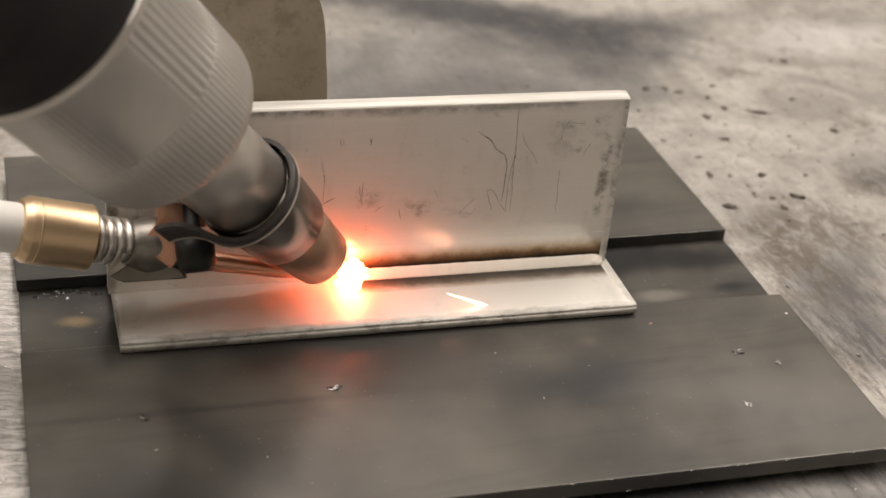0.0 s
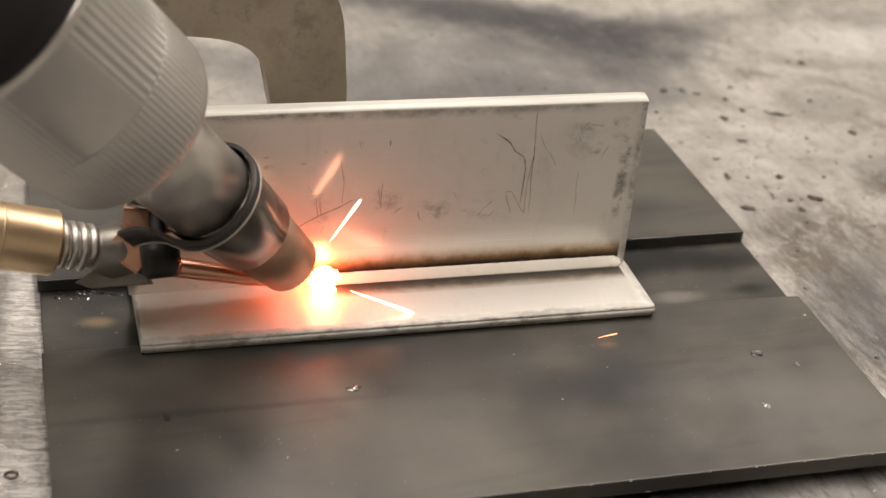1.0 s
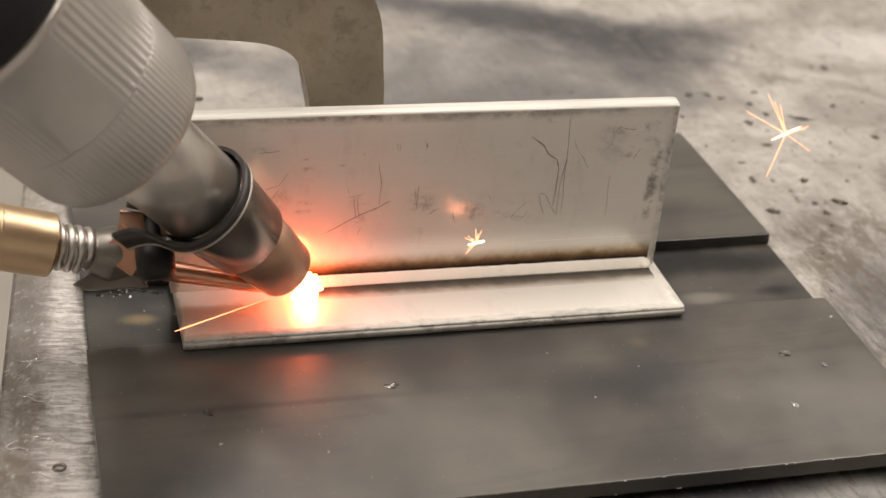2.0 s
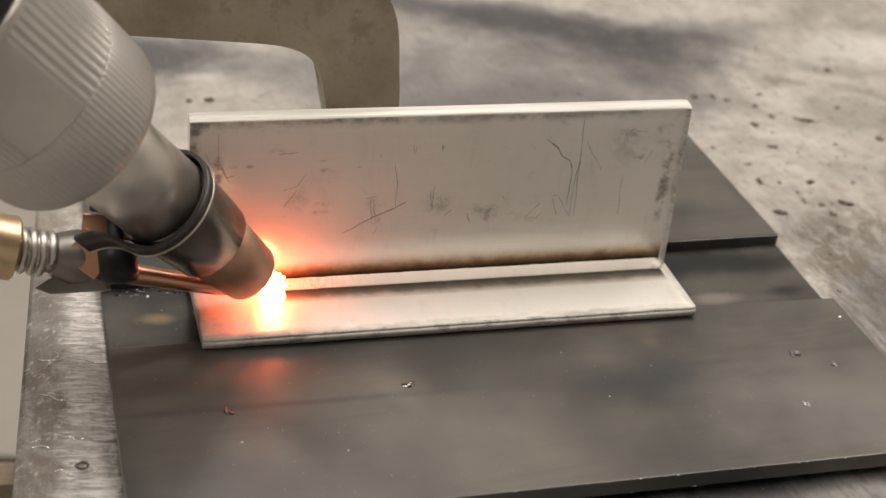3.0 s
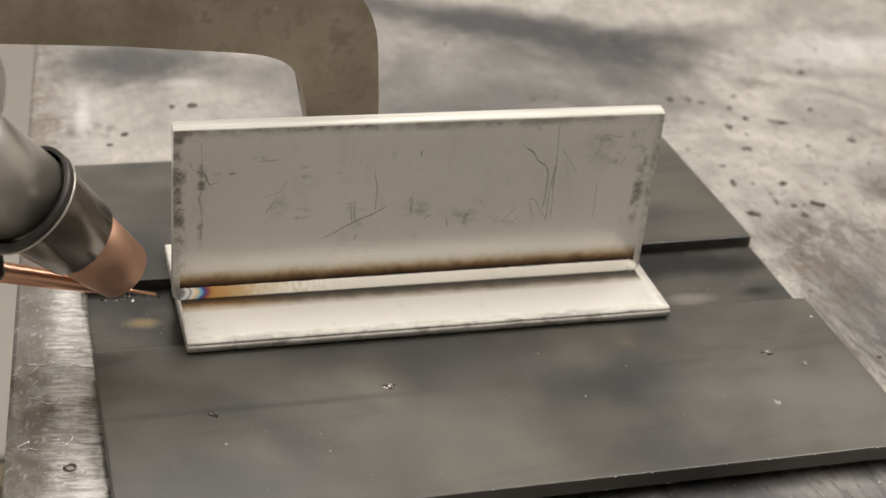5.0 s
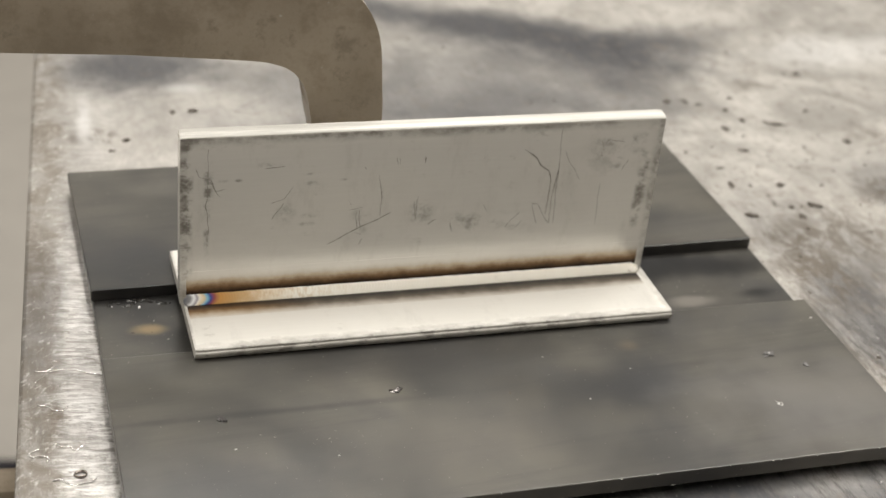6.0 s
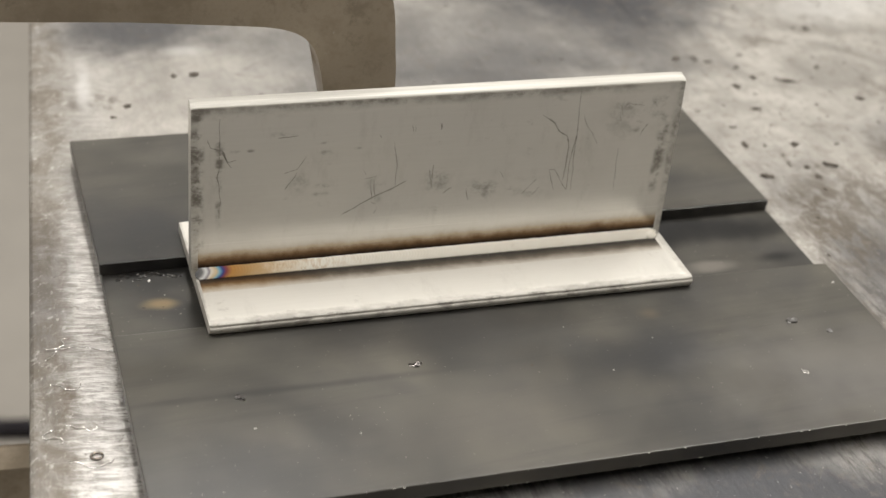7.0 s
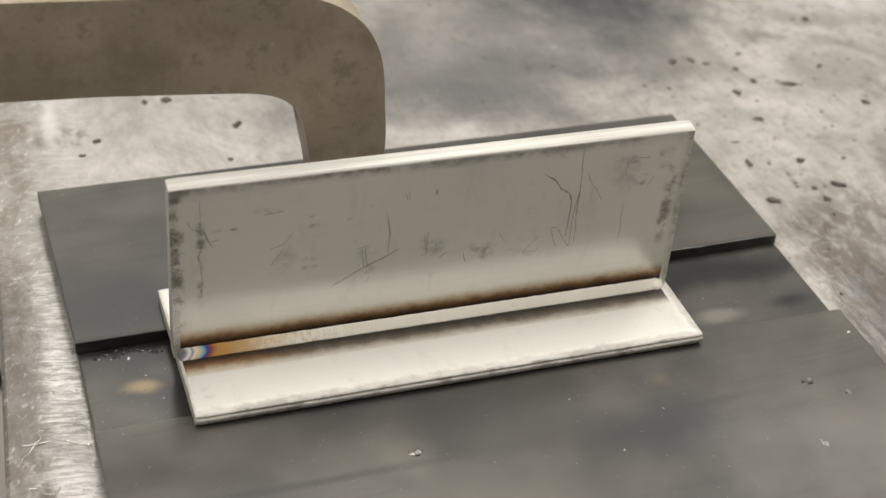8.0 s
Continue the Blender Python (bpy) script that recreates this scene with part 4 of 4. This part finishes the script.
def debris():
    rng = random.Random(11)
    lumps = [(238, 122), (250, 148), (247, 158), (239, 141), (232, 168), (237, 164), (224, 168), (254, 169), (283, 154), (287, 125), (219, 95), (239, 93), (245, 76), (298, 191), (235, 76), (236, 69), (216, 72), (17, 176), (25, 176), (46, 155), (-9, 146), (-3, 154), (39, 134)]
    for k, (x, y) in enumerate(lumps):
        crumb("spatter_lump", (x, y, TABLE_Z), rng.uniform(1.0, 1.8), DARK, "dark crumb of weld spatter on the bench", k, rng.uniform(1, 1.8), rng.uniform(0, 180))
    crumb("spatter_lump", (263, 143, TABLE_Z), 1.3, DARK, "long dark sliver of scrap on the bench", 40, 3.2, -20)
    for k in range(110):
        x, y = (rng.uniform(203, 330), rng.uniform(-30, 250)) if k < 45 else (rng.uniform(203, 300), rng.uniform(10, 170)) if k > 60 else (rng.uniform(60, 220), rng.uniform(150, 260))
        crumb("spatter_lump", (x, y, TABLE_Z), rng.uniform(0.25, 0.75), DARK, "tiny dark crumb of weld spatter on the bench", 50 + k, rng.uniform(1, 1.6), rng.uniform(0, 180))
    for k, (x, y, size, m) in enumerate([(53.8, -23, 1.5, POLISHED), (172.7, -22.5, 1.9, EDGE), (3.3, -28.1, 1.3, STRAP), (164.5, -46.5, 1.0, BURR), (182.2, -29.4, 1.0, EDGE), (108.8, -35.3, 0.35, BURR), (86.3, -29, 0.5, DARK), (5, -41.5, 0.4, BURR), (31.5, -48.4, 0.3, BURR), (101.9, -13.2, 0.25, BURR), (126.4, -22.8, 0.25, BURR), (197, -5.5, 0.5, SWARF)]):
        crumb("metal_chip", (x, y, 0), size * 0.85, m, "small jagged metal chip on the dark plate", 120 + k, 1.5, rng.uniform(0, 180))
    for k in range(14):
        crumb("metal_chip", (rng.uniform(-22, -3), rng.uniform(20, 41), -4), rng.uniform(0.15, 0.4), SWARF if k % 3 == 0 else DARK, "tiny bright metal chip on the dark plate", 150 + k, 1.4, rng.uniform(0, 180))
    for k in range(20):
        crumb("spatter_lump", (-20.5 + k * 0.95 + rng.uniform(-0.4, 0.4), rng.uniform(36.5, 39.8), -4), rng.uniform(0.4, 0.85), BEADED, "small shiny dark drop of spatter on the steel strip", 260 + k, 1.2, rng.uniform(0, 180))
    for k in range(26):
        y = rng.uniform(-70, 50)
        crumb("metal_chip", (-25.9 - rng.random() * 0.5, y, TABLE_Z), rng.uniform(0.3, 0.8), SWARF, "tiny bright burr beside the plate edge", 190 + k, 1.3, rng.uniform(0, 180))
    for k, (x, y, turn) in enumerate([(-44, 12, -10), (-44, 6, 15), (-44, -4, 10), (-41, -22, 60), (-43, -29, 20), (-42, -37, -40)]):
        curl((x, y, TABLE_Z), turn, CURL, (1.0, 0.62, 0.5, 0.45, 0.5, 0.55)[k], k + 1)
    ring = tube_along(bmesh.new(), [(1.5 * math.cos(k * 0.35), 1.2 * math.sin(k * 0.35), 0.35) for k in range(18)], 0.38, 8)
    ob = tagged(part("spatter_ring", ring, SLEEVE), "small burnt ring of spatter on the bench", "debris", "debris on the bench")
    ob.matrix_basis = pose(-34.8 * MM, -35.6 * MM, TABLE_Z * MM)
    hose = tube_along(bmesh.new(), [(-700 + 60 * i, 1005 + 14 * math.sin(i * 0.9), FLOOR_Z + 10) for i in range(18)], 10, 12)
    tagged(part("floor_cable", hose, BLACK), "black cable lying on the concrete floor", "cable")


room()
workbench()
support_plates()
workpiece()
c_clamp()
TORCH, ARC_PART = torch()
debris()

# Seconds, the two ends of a spark's streak in millimetres, and whether it glows dimly.
SPARKS = [
    (0, (92, 5, 9), (106, 5, 3), 0),
    (0, (146, -5, -2), (153, -5, -0), 1),
    (0, (136, -10, -8), (138, -10, -5), 1),
    (1, (53, 12, 25), (61, 12, 38), 0),
    (1, (58, 5, 13), (77, 5, 4), 0),
    (1, (128, -10, 1), (134, -10, 2), 1),
    (1.5, (81, -5, 11), (122, -5, -4), 1),
    (1.5, (126, -75, 10), (147, -75, -1), 0),
    (1.5, (60, 15, 16), (82, 15, 20), 1),
    (2, (83.5, 14, 21), (88.5, 14, 22), 2),
    (2, (190, 40, 38), (199, 40, 42), 2),
    (2.2, (84, 10, 34), (103, 10, 39), 0),
    (3.3, (11, -2, 6), (10, -2, -2), 0),
    (3.5, (26, 15, 21), (43, 15, 32), 1),
    (3.5, (28, 15, 22), (38, 15, 26), 1),
    (4.1, (30, 14, 26), (59, 14, 43), 1),
    (4.5, (-8, 10, 11), (-24, 10, 6), 1),
    (4.7, (-12, 10, 8), (-37, 10, -1), 1),
    (4.7, (-9, 10, 9), (-24, 10, -1), 1),
    (4.7, (-7, 10, 7), (-19, 10, -4), 1),
    (4, (16, 16, 10), (54, 16, 7), 1),
    (4, (23, 14, 42), (28, 14, 62), 1),
    (4, (34, 5, 4), (41, 5, -1), 1),
    (2, (24, 3, 14), (-2, 3, 5), 1),
    (0.5, (50, 10, 29), (45, 10, 34), 1),
]


def spark(a, b, dim):
    """A drop of molten metal drawn out by its flight."""
    ln = (Vector(b) - Vector(a)).length / 2
    r = 0.16 if dim == 1 else 0.42
    bm = lathe(bmesh.new(), [(-ln, r * 0.1), (-ln * 0.7, r * 0.45), (0, r * 0.8), (ln * 0.8, r), (ln, r * 0.5)], way=(0, 0, 1), seg=10)
    ob = part("spark", bm, DIM_SPARK if dim == 1 else SPARK)
    if dim == 2:  # a drop that bursts into fine rays
        rng = random.Random(int(a[0]))
        for k in range(11):
            way = Vector((rng.uniform(-1, 1), rng.uniform(-1, 1), rng.uniform(-1, 1))).normalized()
            part("ray", lathe(bmesh.new(), [(0, 0.13), (rng.uniform(3, 6) * (1.0 if a[0] < 100 else 2.5), 0.06)], way=tuple(way), seg=6), DIM_SPARK, ob)
    return tagged(ob, "glowing orange spark thrown off by the arc" if dim else "white-hot spark thrown off by the arc", "spark", "sparks")


FLYING = [spark(a, b, dim) for t, a, b, dim in SPARKS]

# Seconds and the aimed point on the seam in millimetres.
AIM = [(0, 66.5, 21, 6), (0.5, 58.4, 21, 6), (1, 51.7, 21, 6), (1.5, 45.1, 21, 6), (2, 38.5, 21, 6), (2.2, 35, 21, 6), (3.3, 19, 21, 6), (3.5, 15.8, 21, 6),
       (4, 8, 21, 6), (4.5, 2.6, 21, 6), (4.7, 0.5, 21, 6), (5.0, -8, 19, 12), (5.4, -90, 8, 45), (5.8, -220, -20, 90), (8, -300, -40, 120)]


def motions():
    sight = Vector((0.28, 0.81, -0.516)).normalized()
    swing = BARREL.cross(BARREL - sight * BARREL.dot(sight)).normalized()
    hub = (Vector(OFFSET) + BARREL * 52) * MM
    rows = []
    for t, x, y, z in AIM:
        a = float(np.interp(t, [0, 0.5, 1, 2, 8], [0, 0.6, 2, 4.5, 4.5]))
        turn = Matrix.Translation(hub) @ Matrix.Rotation(radians(a), 4, swing) @ Matrix.Translation(-hub)
        rows.append((t, pose(x * MM, y * MM, z * MM) @ turn))
    walk(TORCH, rows)
    # The arc dies back into the nozzle once the seam is done.
    rest = Matrix.Translation(BARREL * 104 * MM + Vector(OFFSET) * MM)
    rng = random.Random(8)
    steps = [0.1 * i for i in range(48)]
    def drift(t, places):
        return float(np.interp(t, (0, 1, 1.5, 2, 3.5, 4.7), places)) * MM

    walk(ARC_PART, [(t, pose(drift(t, (0, -0.5, -3.4, -3.8, -2.5, -2.2)), 0, drift(t, (0, 0.4, 1.5, 1.5, 1.2, 1.0)), rng.uniform(-25, 25), rng.uniform(-12, 12), rng.uniform(-25, 25))) for t in steps] + [(4.85, rest), (8.0, rest)])
    # Each spark waits in the nozzle, flies out once, and comes to rest away from the work.
    def aim(t):
        return Vector([float(np.interp(t, [a[0] for a in AIM], [a[k] for a in AIM])) for k in (1, 2, 3)])

    for ob, (t, a, b, dim) in zip(FLYING, SPARKS):
        a, b = Vector(a), Vector(b)
        turn = (b - a).to_track_quat("Z", "Y").to_matrix().to_4x4()
        way = BARREL if (b - a).dot(BARREL) > 0 else -BARREL
        stowed = way.to_track_quat("Z", "Y").to_matrix().to_4x4()
        wait = [(s, aim(s) + Vector(OFFSET) + BARREL * 100) for s in [0.2 * k for k in range(40)] + [t - 0.1] if 0 <= s <= t - 0.1 + 1e-6]
        rows = []
        if t > 0:
            rows.append((t - 0.067, aim(t) + Vector((0, -3, 2))))
        rows.append((t, (a + b) / 2))
        rows.append((t + 0.067, (a + b) / 2 + (b - a) * 1.6))
        end = Vector((-260, 40, FLOOR_Z + 1)) if b.x < 0 else Vector((b.x * 0.5 + 80, -175 - b.y, TABLE_Z + 0.5))
        if end.z < -100:
            rows.append((t + 0.2, Vector((-180, 60, 20))))
        rows.append((t + 0.4, end))
        if end.z > -100:  # rolls off the bench's side and drops to the floor
            end = Vector((-250, -300, FLOOR_Z + 1))
            rows += [(t + 0.7, Vector((-120, -260, 20))), (t + 1.0, end)]
        rows.append((8.0, end))
        walk(ob, [(s, Matrix.Translation(p * MM) @ stowed) for s, p in sorted(wait, key=lambda w: w[0])] + [(s, Matrix.Translation(p * MM) @ turn) for s, p in rows])
    # Each piece of bead rises into the corner as the pool passes it.
    times, places = [a[0] for a in AIM], [-a[1] for a in AIM]
    for x, obs in PIECES:
        at = float(np.interp(-x, places, times))
        for ob in obs:
            walk(ob, [(0.0, BURIED), (max(0.04, at - 0.02), BURIED), (at + 0.1, Matrix()), (8.0, Matrix())])


motions()
